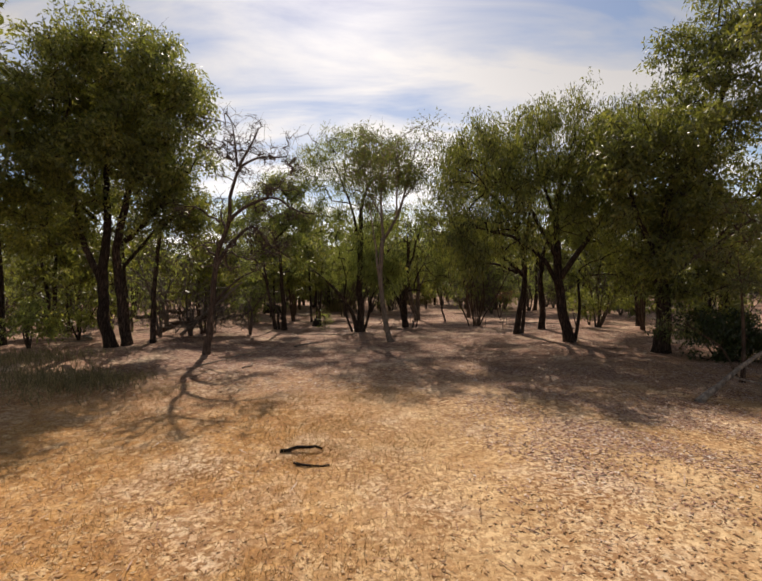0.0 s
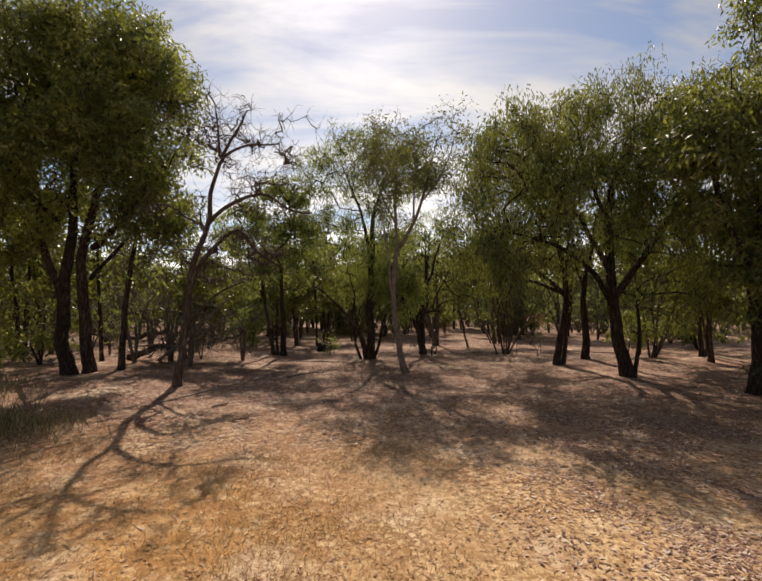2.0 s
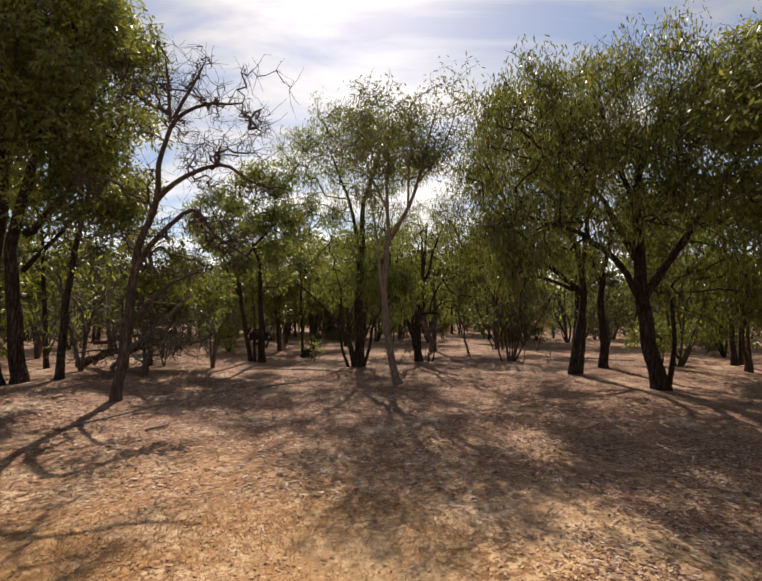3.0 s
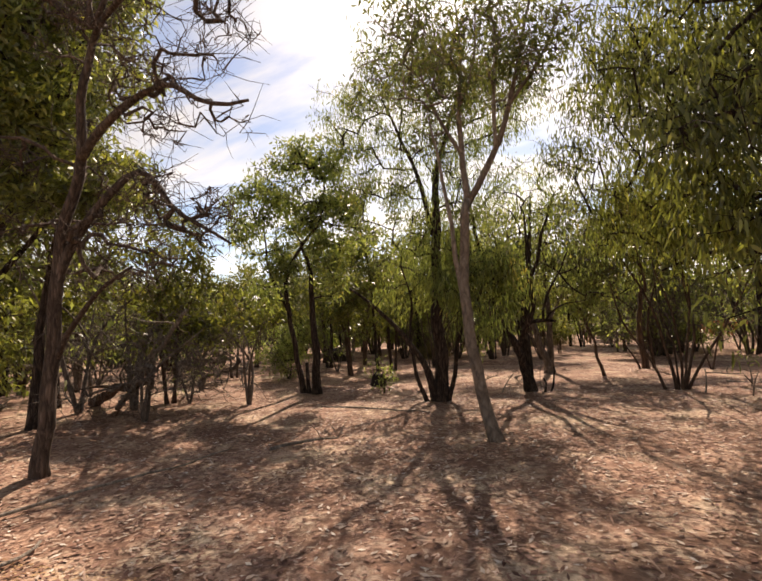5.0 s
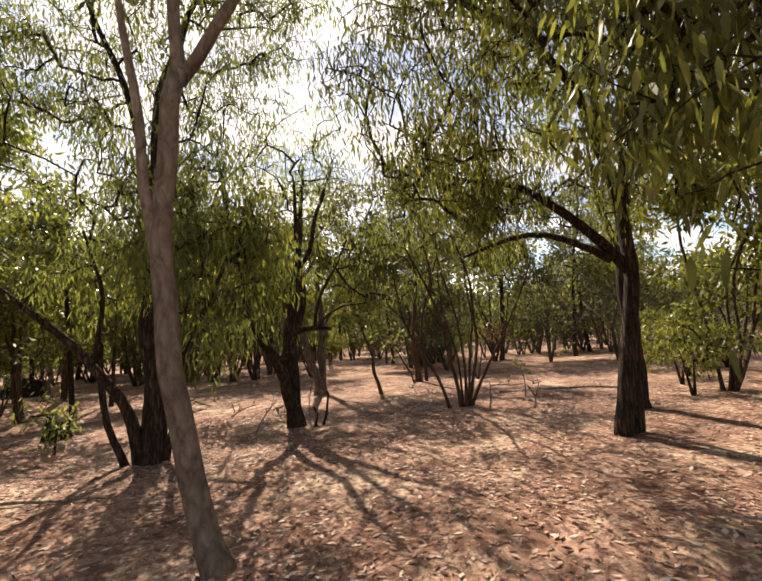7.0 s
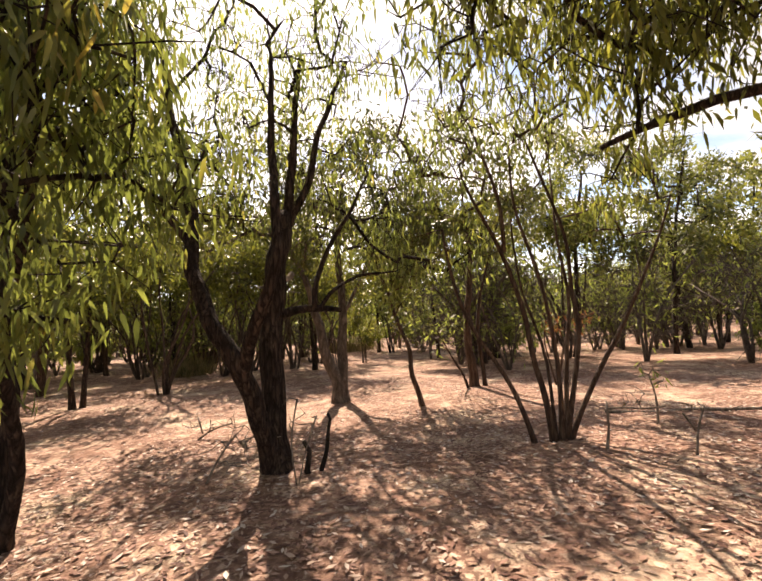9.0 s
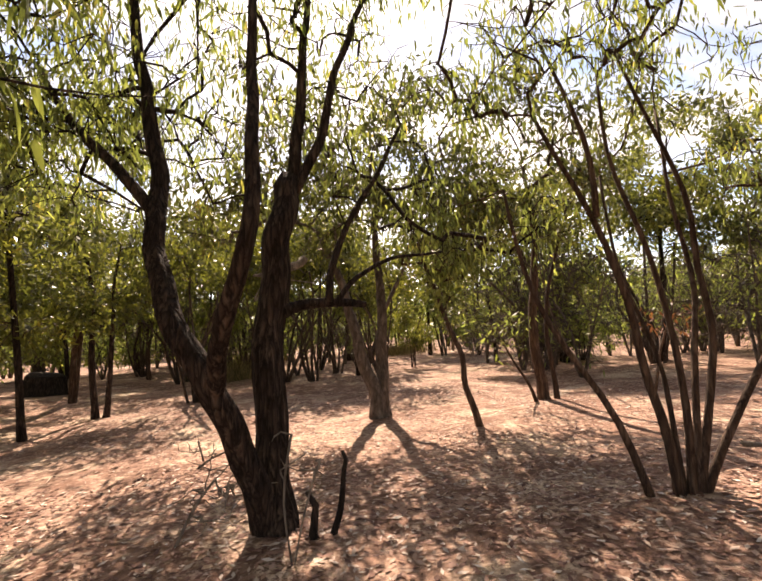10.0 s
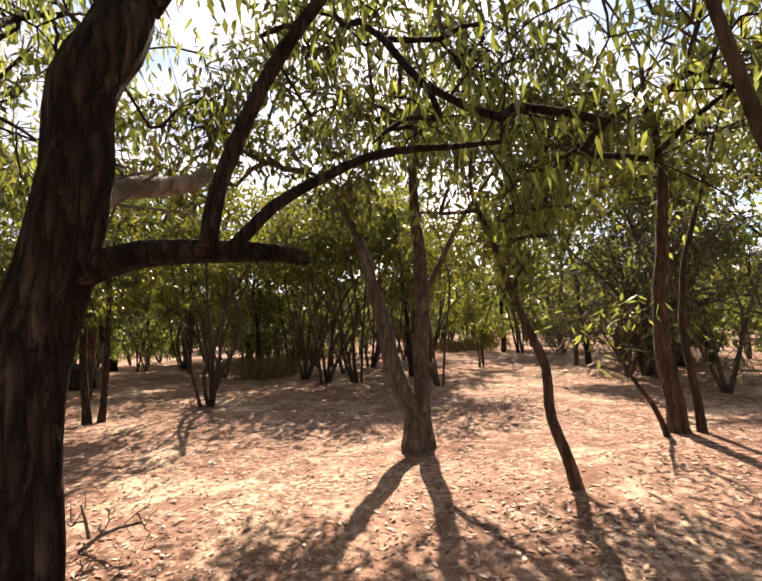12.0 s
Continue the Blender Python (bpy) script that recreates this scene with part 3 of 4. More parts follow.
rng2 = np.random.default_rng(14)
snag = wander([(-0.03, 0.22, 1.72), (-0.06, 0.5, 1.86), (0.04, 0.72, 1.93), (0.16, 0.8, 2.02)], 0.06, 0.012, rng2)
pieces = [tube(snag, np.linspace(0.05, 0.032, len(snag)), 10, rng2, 0.12)]
for k in range(5):
    s = snag[3 + k % (len(snag) - 3)]
    line = wander([s, s + rng2.normal(0, 0.12, 3), s + rng2.normal(0, 0.22, 3)], 0.06, 0.01, rng2)
    pieces.append(tube(line, np.linspace(0.01, 0.003, len(line)), 4, rng2))
part("snag", mesh_quads("snag", *join(pieces), DEADWOOD, True), two_stemmed, "short broken bleached limb", "stuff")

shr = grow(17, [
    (S(-0.03, -0.05, -0.07, 0.43, -0.22, 1.04, -0.28, 1.48, -0.44, 1.89, -0.5, 2.16, -0.7, 2.49, -0.9, 2.9, fan=-0.1), 0.038, 0.013),
    (S(-0.48, 2.1, -0.43, 2.47, -0.55, 3.13, -0.69, 3.6, y=-0.08, fan=0.2), 0.025, 0.010),
    (S(-0.23, -0.07, -0.4, 0.58, -0.7, 1.03, -0.89, 1.34, -1.03, 1.79, -1.1, 2.4, fan=0.1), 0.029, 0.011),
    (S(0.06, -0.05, 0.11, 0.68, 0.08, 1.37, 0.0, 1.81, -0.09, 2.23, -0.23, 2.6, -0.2, 3.4, fan=0.2), 0.030, 0.011),
    (S(0.11, -0.05, 0.32, 0.75, 0.44, 1.3, 0.39, 1.7, 0.43, 2.42, 0.29, 2.76, 0.04, 3.6, fan=0.3), 0.033, 0.012),
    (S(0.13, -0.05, 0.43, 0.57, 0.71, 0.98, 0.99, 1.4, 1.27, 1.92, 1.6, 2.7, fan=-0.1), 0.032, 0.011),
    (S(0.09, -0.05, 0.27, 1.09, 0.44, 1.61, 0.38, 2.34, 0.47, 3.2, fan=0.5), 0.029, 0.010),
    (S(0.0, -0.05, 0.05, 0.9, -0.15, 1.7, -0.1, 2.6, fan=0.5), 0.022, 0.010),
], [(-0.9, -0.2, 3.7, 1.2, 0.9, 1.0, 90), (0.7, 0.2, 4.1, 1.3, 1.3, 0.8, 50), (-1.1, 0.1, 2.9, 0.6, 0.7, 0.5, 30), (1.4, 0.1, 2.8, 0.6, 0.7, 0.5, 30)], 17, 0.27, LONG, lance=True, droop=2.0, sides=9, ridge=0.05, from_z=2.0)
tree(3.95, 18.45, "many-stemmed young gum fanning out from one reddish-brown base", shr, BARK_RED, LEAF_FRESH)

arch = grow(19, [
    (S(0.12, -0.05, 0.2, 0.86, 0.42, 1.73, 0.45, 2.33, 0.39, 2.95, 0.23, 3.44, 0.02, 4.05, -0.21, 4.54, -0.53, 4.81, -0.84, 5.08, -1.28, 5.26, -1.9, 5.4, fan=-0.2), 0.112, 0.025),
    (S(0.3, -0.05, 0.42, 0.67, 0.45, 1.5), 0.07, 0.05),
    (S(0.42, 2.1, -0.1, 2.6, -0.6, 3.0, -1.0, 3.25, -1.5, 3.25, -2.0, 3.4, fan=0.3), 0.075, 0.014),
    (S(0.2, 2.2, -0.2, 2.45, -0.7, 2.6, -1.1, 2.55, -1.6, 2.35, fan=0.5), 0.055, 0.014),
    (S(0.13, 3.7, 0.24, 4.65, 0.08, 5.82, y=-0.05, fan=0.2), 0.05, 0.015),
    (S(0.45, 2.9, 0.64, 4.24, 0.93, 5.6, y=-0.05, fan=0.2), 0.055, 0.015),
], [(-2.2, -0.1, 4.3, 1.1, 1.0, 0.95, 150), (-1.3, -0.2, 5.6, 1.5, 1.2, 0.9, 190), (0.5, 0.2, 6.1, 1.6, 1.4, 1.0, 190), (-1.8, 0.4, 3.0, 0.9, 0.7, 0.55, 120), (-0.5, 0.3, 3.3, 1.3, 0.9, 0.6, 100), (-2.0, -0.4, 3.2, 0.9, 0.7, 0.5, 50)], 28, 0.28, LONG, lance=True, droop=2.0, sides=12, ridge=0.06, from_z=2.4)
tree(4.7, 15.65, "tall dark gum arching over with long drooping foliage", arch, BARK, LEAF)

r3 = grow(23, [(S(0.0, -0.05, 0.05, 0.82, 0.0, 1.64, 0.02, 2.38, 0.25, 3.31, 0.5, 4.6, fan=0.2), 0.13, 0.03), (S(0.02, 2.3, -0.3, 3.3, -0.2, 4.4, fan=0.3), 0.06, 0.02)],
    [(0.5, 0.2, 5.3, 1.7, 1.5, 1.3, 210), (1.2, -0.4, 4.0, 1.2, 1.0, 0.8, 80)], 19, 0.3, MID_LEAF, sides=10, from_z=2.0)
tree(6.15, 16.75, "upright dark-trunked gum with an open green crown", r3, BARK, LEAF_FRESH)

bl = grow(29, [
    (S(0.0, -0.05, -0.22, 1.0, -0.3, 2.0, -0.1, 3.3, -0.15, 5.0, 0.1, 6.6, y=-0.3, fan=0.3), 0.165, 0.04),
    (S(0.28, -0.05, 0.22, 0.9, 0.16, 1.9, 0.12, 3.0, 0.5, 4.4, 0.95, 5.7, 1.6, 7.3, fan=-0.3), 0.15, 0.035),
    (S(0.9, -0.05, 0.95, 1.6, 1.1, 3.2, 1.3, 4.6, y=0.3, fan=0.3), 0.09, 0.03),
    (S(-0.28, 1.8, -0.75, 3.0, -1.2, 4.5, -1.5, 6.6, y=-0.2, fan=0.4), 0.1, 0.03),
    (S(0.2, 2.4, 0.9, 3.3, 1.5, 4.3, y=0.1, fan=0.5), 0.05, 0.02),
    (S(0.33, 3.2, 1.3, 3.9, 2.4, 5.1, fan=-0.5), 0.08, 0.025),
    (S(-0.5, 3.8, -1.6, 5.0, -2.6, 6.0, fan=-0.4), 0.06, 0.02),
], [(0.2, 0, 8.0, 2.2, 2.1, 1.75, 620), (-1.9, 0.1, 6.7, 1.9, 1.9, 1.9, 430), (1.75, -0.3, 6.3, 1.6, 1.7, 2.0, 470), (0.2, -0.6, 5.2, 2.4, 1.7, 1.5, 430), (1.9, 0.2, 4.0, 1.0, 1.2, 0.9, 110), (-2.0, 0, 4.2, 1.6, 1.4, 1.2, 190)], 48, 0.36, MID_LEAF, droop=0.5, sides=14, ridge=0.05, from_z=2.0)
tree(-8.0, 13.2, "big round-crowned gum with several thick dark stems", bl, BARK, LEAF)

r1 = grow(31, [
    (S(0.05, -0.05, -0.2, 1.25, -0.29, 2.16, -0.32, 4.11, -0.16, 5.16, 0.53, 6.33, fan=0.2), 0.17, 0.03),
    (S(-0.27, 2.5, -1.14, 4.13, -2.04, 5.0, fan=-0.3), 0.08, 0.02),
    (S(-0.3, 3.6, -0.83, 5.32, -0.97, 6.6, fan=0.3), 0.06, 0.02),
    (S(-0.26, 2.0, 0.96, 3.79, 1.87, 5.26, fan=-0.2), 0.09, 0.025),
    (S(-0.25, 1.7, -0.9, 2.7, -2.0, 3.3, -3.2, 3.5, y=0.0, fan=-1.4), 0.075, 0.02),
    (S(0.15, -0.05, 0.35, 0.9, 0.3, 2.0), 0.06, 0.03),
], [(-0.2, 0, 6.2, 2.4, 1.9, 1.2, 430), (-2.4, 0, 5.0, 1.6, 1.6, 1.7, 290), (1.6, 0, 5.8, 1.7, 1.7, 1.7, 340), (-0.6, -0.2, 4.7, 1.8, 1.5, 1.0, 230), (-2.1, -0.8, 3.5, 1.0, 0.9, 0.95, 100), (0.4, -0.5, 3.7, 1.8, 1.4, 1.1, 170), (1.3, 0.2, 2.3, 1.3, 1.1, 0.9, 100), (-3.5, -1.6, 2.9, 0.6, 0.6, 1.1, 95), (-3.2, -1.4, 5.6, 0.95, 1.0, 0.95, 110)], 34, 0.3, (0.125, 0.027), lance=True, droop=1.9, sides=14, ridge=0.06, from_z=1.9)
tree(5.85, 13.65, "spreading dark-trunked gum with foliage hanging low towards the path", r1, BARK, LEAF)

bigr = grow(37, [
    (S(0.0, -0.05, 0.05, 1.2, -0.1, 2.4, 0.1, 3.9, 0.4, 5.4, fan=-0.2), 0.2, 0.04),
    (S(0.0, 2.2, -0.8, 3.6, -1.4, 5.2, fan=-0.7), 0.09, 0.025),
    (S(0.1, 3.4, 0.9, 4.8, 1.5, 6.6, 1.9, 8.4, fan=-0.3), 0.08, 0.02),
    (S(-0.05, 1.8, 0.9, 2.6, 1.9, 3.4, fan=-0.6), 0.07, 0.02),
], [(-0.6, -0.3, 5.0, 1.6, 1.6, 1.3, 340), (1.7, -0.3, 6.8, 1.8, 1.8, 1.9, 330), (2.1, 0.0, 8.7, 1.6, 1.6, 1.2, 170), (-0.2, -0.5, 3.6, 1.6, 1.4, 1.2, 240), (1.5, 0, 3.4, 1.6, 1.4, 1.3, 240), (0.5, -0.2, 2.2, 1.6, 1.2, 0.8, 130)], 34, 0.3, MID_LEAF, droop=0.7, sides=12, ridge=0.06, from_z=1.8)
tree(7.3, 11.4, "dense dark gum with a thick trunk and bright leaf tips", bigr, BARK, LEAF)

l2 = grow(41, [
    (S(0.05, -0.05, 0.05, 0.9, -0.05, 1.9, 0.0, 3.0, -0.3, 3.9, fan=0.1), 0.11, 0.03),
    (S(-0.3, -0.05, -0.45, 0.9, -0.6, 1.9, -0.75, 2.9, -0.3, 3.7, 0.35, 4.3, 0.5, 5.2, fan=-0.1), 0.075, 0.02),
    (S(-0.6, 2.0, -1.2, 3.2, -1.3, 4.4), 0.05, 0.015),
    (S(-0.15, -0.05, -0.2, 0.8), 0.05, 0.04),
], [(-0.1, 0, 5.4, 1.5, 1.4, 1.3, 230), (-1.3, 0, 4.6, 1.2, 1.1, 1.0, 120), (0.7, 0, 4.1, 1.2, 1.1, 0.9, 110), (-0.4, -0.2, 2.9, 1.5, 1.0, 0.7, 80)], 26, 0.3, MID_LEAF, droop=0.7, sides=9, from_z=2.0)
tree(-4.1, 18.15, "crooked gum with three dark stems from one base", l2, BARK, LEAF_FRESH)

# ---- the wood behind: a few grown trees and their copies ----
def variant(seed, n_stems, tall, wide, clumps, per, leaf, spread, low=0.27, stem_r=0.11, sides=7, twigs=1):
    r = np.random.default_rng(seed)
    stems, crowns = [], []
    for k in range(n_stems):
        a = r.uniform(0, 6.28)
        out = r.uniform(0.1, 0.45) * tall * (0.35 if n_stems < 5 else 0.75)
        x0, y0 = 0.12 * math.cos(a) * (n_stems > 1), 0.12 * math.sin(a) * (n_stems > 1)
        top = tall * (r.uniform(0.7, 0.88) if n_stems < 5 else r.uniform(0.4, 0.9))
        bend = r.normal(0, 0.18 if n_stems < 5 else 0.34, 4)
        stems.append(([(x0, y0, -0.08), (x0 + 0.15 * out * math.cos(a) + bend[0] * 0.5, y0 + 0.15 * out * math.sin(a) + bend[1] * 0.5, top * 0.3),
                       (x0 + 0.5 * out * math.cos(a) + bend[2], y0 + 0.5 * out * math.sin(a) + bend[3], top * 0.65),
                       (x0 + out * math.cos(a), y0 + out * math.sin(a), top)], stem_r * r.uniform(0.6, 1.15) / n_stems ** 0.55, 0.02))
    for k in range(5):
        a = k * 1.3 + r.uniform(0, 1)
        q = r.uniform(0.2, 0.6) * wide
        z = tall * r.uniform(low + 0.12, 0.8)
        crowns.append((q * math.cos(a), q * math.sin(a), z, wide * 0.62, wide * 0.62, tall * 0.16, clumps // 6))
    crowns.append((0, 0, tall * 0.82, wide * 0.6, wide * 0.6, tall * 0.16, clumps // 5))
    return grow(seed, stems, crowns, per, spread, leaf, droop=0.5, sides=sides, limb_sides=3, ridge=0.04, step=0.4 if twigs else 0.9, twigs=twigs, from_z=tall * low)


MEDIUM = [(51, 2, 6.3, 1.8, 150, LEAF, BARK, "slim gum with two dark stems"), (52, 1, 7.0, 2.0, 170, LEAF_OLIVE, BARK, "single-stemmed gum with a dull olive crown"),
          (53, 3, 5.2, 2.0, 160, LEAF_WOOD, BARK_RED, "bushy young gum with three brown stems"), (54, 4, 4.4, 1.9, 150, LEAF_WOOD, BARK_RED, "low many-stemmed gum with bright leaves"),
          (55, 2, 7.6, 2.2, 190, LEAF, BARK, "tall gum with a broken rounded crown"),
          (56, 6, 5.2, 1.9, 105, LEAF_WOOD, BARK_GREY, "thin-stemmed clump of dull olive gums")]
medium = []
for seed, ns, tall, wide, cl, lm, bk, lab in MEDIUM:
    g = variant(seed, ns, tall, wide, int(cl * 1.35), 17, (0.2, 0.065), 0.36, 0.42 if ns == 6 else 0.27)
    medium.append((tree(-14 - seed % 5 * 4.0, 23.5 + seed % 3, lab, g, bk, lm, group="trees of the wood"), tall))
distant = []
for seed, ns, tall, wide, cl, lm, bk, lab in MEDIUM:
    g = variant(seed + 200, ns, tall, wide, 66, 15, (0.38, 0.14), 0.55, 0.42 if ns == 6 else 0.27, sides=5, twigs=0)
    distant.append((tree(-30 - seed % 5 * 5.0, 48 + seed % 3, lab, g, bk, lm, group="trees of the wood"), tall))

rw = random.Random(8)
SPOTS = [  # x, y, kind, height as a part of the grown one
    (-12.6, 16.7, 0, 1.05), (-11.9, 16.9, 3, 1.3), (-8.9, 15.4, 1, 0.95), (-6.5, 16.0, 3, 0.9), (-11.6, 13.3, 4, 1.05), (-3.5, 21.9, 1, 0.9), (-4.3, 21.6, 2, 0.85),
    (-5.9, 23.6, 0, 0.85), (-6.7, 25.0, 1, 0.75), (-5.1, 25.2, 2, 0.9), (-3.4, 23.6, 0, 0.75), (-9.2, 23.9, 3, 1.0), (-10.3, 28.0, 2, 1.1), (-7.9, 20.4, 3, 0.8),
    (8.4, 17.2, 5, 1.0), (10.2, 17.2, 0, 1.0), (9.6, 16.0, 3, 1.0), (11.5, 15.2, 4, 0.95),     (1.75, 22.0, 15, 1.0), (4.5, 22.4, 16, 1.0), (9.3, 26.8, 4, 1.0), (11.8, 25.5, 1, 1.05), (7.4, 28.2, 0, 1.0), (13.8, 27.0, 4, 1.0), (5.6, 29.0, 1, 0.95), (-2.2, 24.8, 5, 0.9), (3.0, 29.5, 3, 0.5), (-7.0, 28.0, 1, 0.9), (-5.5, 29.5, 2, 0.9),
    (-10.6, 9.4, 4, 1.28), (-11.5, 7.0, 1, 1.15), (-13.5, 11.2, 4, 1.2), (-10.9, 4.2, 4, 1.05), (10.8, 9.2, 4, 1.05), (11.3, 12.5, 1, 1.0), (10.4, 5.8, 4, 1.1), (-15.6, 12.5, 1, 1.1),
    (-4.0, 28.4, 5, 0.85), (-3.6, 30.2, 0, 0.75), (-1.6, 28.2, 5, 0.9), (-0.8, 27.4, 5, 0.95), (0.1, 27.2, 5, 0.9), (0.6, 28.8, 5, 1.05), (1.3, 27.8, 0, 0.75), (2.0, 26.2, 5, 0.7), (-2.8, 30.8, 5, 0.9), (-0.2, 30.2, 5, 1.1), (-1.6, 31.2, 1, 0.9), (-5.2, 32.5, 5, 1.1), (-6.2, 30.5, 5, 1.0), (6.3, 27.0, 5, 1.0), (1.4, 30.5, 5, 1.0), (8.9, 26.2, 5, 1.1),
    (-9.3, 32.8, 1, 0.9), (-7.4, 32.2, 2, 0.9), (4.2, 34.5, 1, 0.9), (4.7, 33.6, 0, 0.8), (3.0, 36.8, 3, 0.9), (15.8, 27.8, 4, 0.95),
    (-3.0, 33.4, 4, 1.0), (0.6, 34.2, 4, 1.05), (-6.2, 35.2, 4, 1.05), (-8.6, 30.4, 4, 0.95), (-0.9, 36.4, 1, 1.1), (-4.8, 37.6, 1, 1.15), (-10.8, 31.8, 4, 1.0), (6.4, 35.6, 4, 1.0)]
while len(SPOTS) < 205:
    y = 24 + 46 * rw.random() ** 0.8
    x = rw.uniform(-1, 1) * (12 + y * 0.95)
    if abs(x - (2.6 + 0.02 * y)) < 2.6 and y < 36:
        continue
    if x < 2 and x > -9 and y < 31:
        continue
    if min((x - s[0]) ** 2 + (y - s[1]) ** 2 for s in SPOTS) < (2.4 if y < 40 else 3.5):
        continue
    SPOTS.append((x, y, rw.choice([0, 1, 2, 3, 4, 5, 5, 5]), rw.uniform(0.75, 1.08)))
for k in range(34):
    a = rw.uniform(0, 1)
    SPOTS.append((rw.choice([-1, 1]) * rw.uniform(14, 34), rw.uniform(-12, 24), rw.choice([0, 1, 2, 4]), rw.uniform(0.8, 1.1)))
for k in range(12):
    SPOTS.append((rw.uniform(-14, 14), rw.uniform(-22, -12), rw.choice([0, 1, 2]), rw.uniform(0.8, 1.1)))

pal2 = grow(61, [(S(0.02, -0.05, -0.03, 0.35, -0.14, 0.8, -0.3, 1.5, -0.45, 2.1, -0.8, 3.0, fan=0.2), 0.12, 0.03), (S(0.1, -0.05, 0.12, 0.5, 0.12, 1.1, 0.18, 1.9, 0.1, 2.9, 0.3, 4.2, y=0.08, fan=0.3), 0.115, 0.02),
    (S(0.15, 1.6, 0.6, 2.4, 1.1, 3.1, y=0.2, fan=0.2), 0.035, 0.012)],
    [(0, 0.0, 4.3, 2.4, 2.1, 1.2, 230), (-0.8, 0.2, 3.2, 1.2, 1.1, 0.8, 80), (1.3, -0.1, 3.0, 1.3, 1.2, 0.7, 80), (-2.2, 0, 3.3, 1.0, 1.0, 0.6, 70)], 22, 0.3, MID_LEAF, sides=12, ridge=0.05, step=0.12, from_z=2.2)
t4 = grow(67, [(S(0, -0.05, -0.06, 0.5, -0.12, 1.1, -0.02, 1.8, 0.1, 2.6, 0.0, 4.2, fan=0.1), 0.095, 0.02), (S(0.2, -0.05, 0.14, 0.9, 0.16, 1.5, 0.3, 2.0, 0.8, 3.4, fan=0.2), 0.045, 0.015)],
    [(0.1, 0, 4.4, 2.1, 1.9, 1.2, 170), (1.0, 0.2, 3.3, 1.2, 1.1, 0.8, 60), (-1.2, 0, 3.1, 1.2, 1.1, 0.7, 60)], 22, 0.3, MID_LEAF, sides=10, ridge=0.05, step=0.14, from_z=2.0)
for x, y, kind, size in SPOTS:
    if kind == 15:
        tree(x, y, "twin-stemmed gum with smooth grey-brown bark", pal2, BARK_GUM, LEAF_OLIVE)
        continue
    if kind == 16:
        tree(x, y, "pale reddish-barked gum with a thin dark stem beside it", t4, BARK_RED, LEAF_OLIVE)
        continue
    grown_as = distant if (y > 33 or y < -4 or abs(x) > 16) else medium
    copy_thing(grown_as[kind][0], Matrix.Translation((x, y, float(height(x, y)) - 0.03)) @ Matrix.Rotation(rw.uniform(0, 6.28), 4, "Z") @ Matrix.Diagonal((size * rw.uniform(0.9, 1.1), size * rw.uniform(0.9, 1.1), size, 1)))

# undergrowth
def bush(seed, tall, wide, n, per, leaf, mat, bark, label, name, cat):
    r = np.random.default_rng(seed)
    stems = [([(0, 0, -0.05), (r.normal(0, 0.2), r.normal(0, 0.2), tall * 0.45), (r.normal(0, 0.5) * wide, r.normal(0, 0.5) * wide, tall * 0.85)], 0.03, 0.008) for _ in range(4)]
    g = grow(seed, stems, [(0, 0, tall * 0.55, wide, wide, tall * 0.45, n)], per, 0.3, leaf, sides=5, limb_sides=3, ridge=0, step=0.3, twigs=3, from_z=0.15)
    return tree(-20 - seed % 9, 30 + seed % 5, label, g, bark, mat, cat, group=name + "s of the wood", name=name)


bushes = [bush(101, 1.6, 1.0, 60, 18, (0.18, 0.06), LEAF_FRESH, BARK_GREY, "low olive-green understorey bush", "understorey_bush", "bush"),
          bush(102, 2.3, 1.2, 80, 26, (0.18, 0.06), LEAF, BARK, "dark green understorey bush", "understorey_bush", "bush"),
          bush(103, 2.6, 1.2, 130, 4, (0.14, 0.04), LEAF_FRESH, BARK_GUM, "nearly bare brown twiggy thicket", "thicket", "thicket"),
          bush(104, 1.7, 1.2, 90, 0, (0.14, 0.04), LEAF, BARK_GUM, "tangle of dead grey-brown twigs", "thicket", "thicket")]
light = [bush(105, 1.9, 1.1, 26, 10, (0.34, 0.12), LEAF_FRESH, BARK_RED, "low olive-green understorey bush", "understorey_bush", "bush"),
         bush(106, 2.6, 1.3, 50, 5, (0.26, 0.08), LEAF_FRESH, BARK_GUM, "nearly bare brown twiggy thicket", "thicket", "thicket")]
for k in range(300):
    y = 22 + 36 * rw.random() ** 0.9
    x = rw.uniform(-1, 1) * (10 + y * 0.8)
    if (abs(x - (2.6 + 0.02 * y)) < 2.8 and y < 33) or (-9 < x < 2 and y < 29):
        continue
    s = rw.uniform(0.8, 1.4)
    if 4 < x < 10 and y < 26:
        continue
    copy_thing(bushes[rw.choice([0, 2, 2, 2, 3, 3])] if y < 32 else light[rw.choice([0, 1])], Matrix.Translation((x, y, float(height(x, y)) - 0.02)) @ Matrix.Rotation(rw.uniform(0, 6.28), 4, "Z") @ Matrix.Diagonal((s, s, s, 1)))
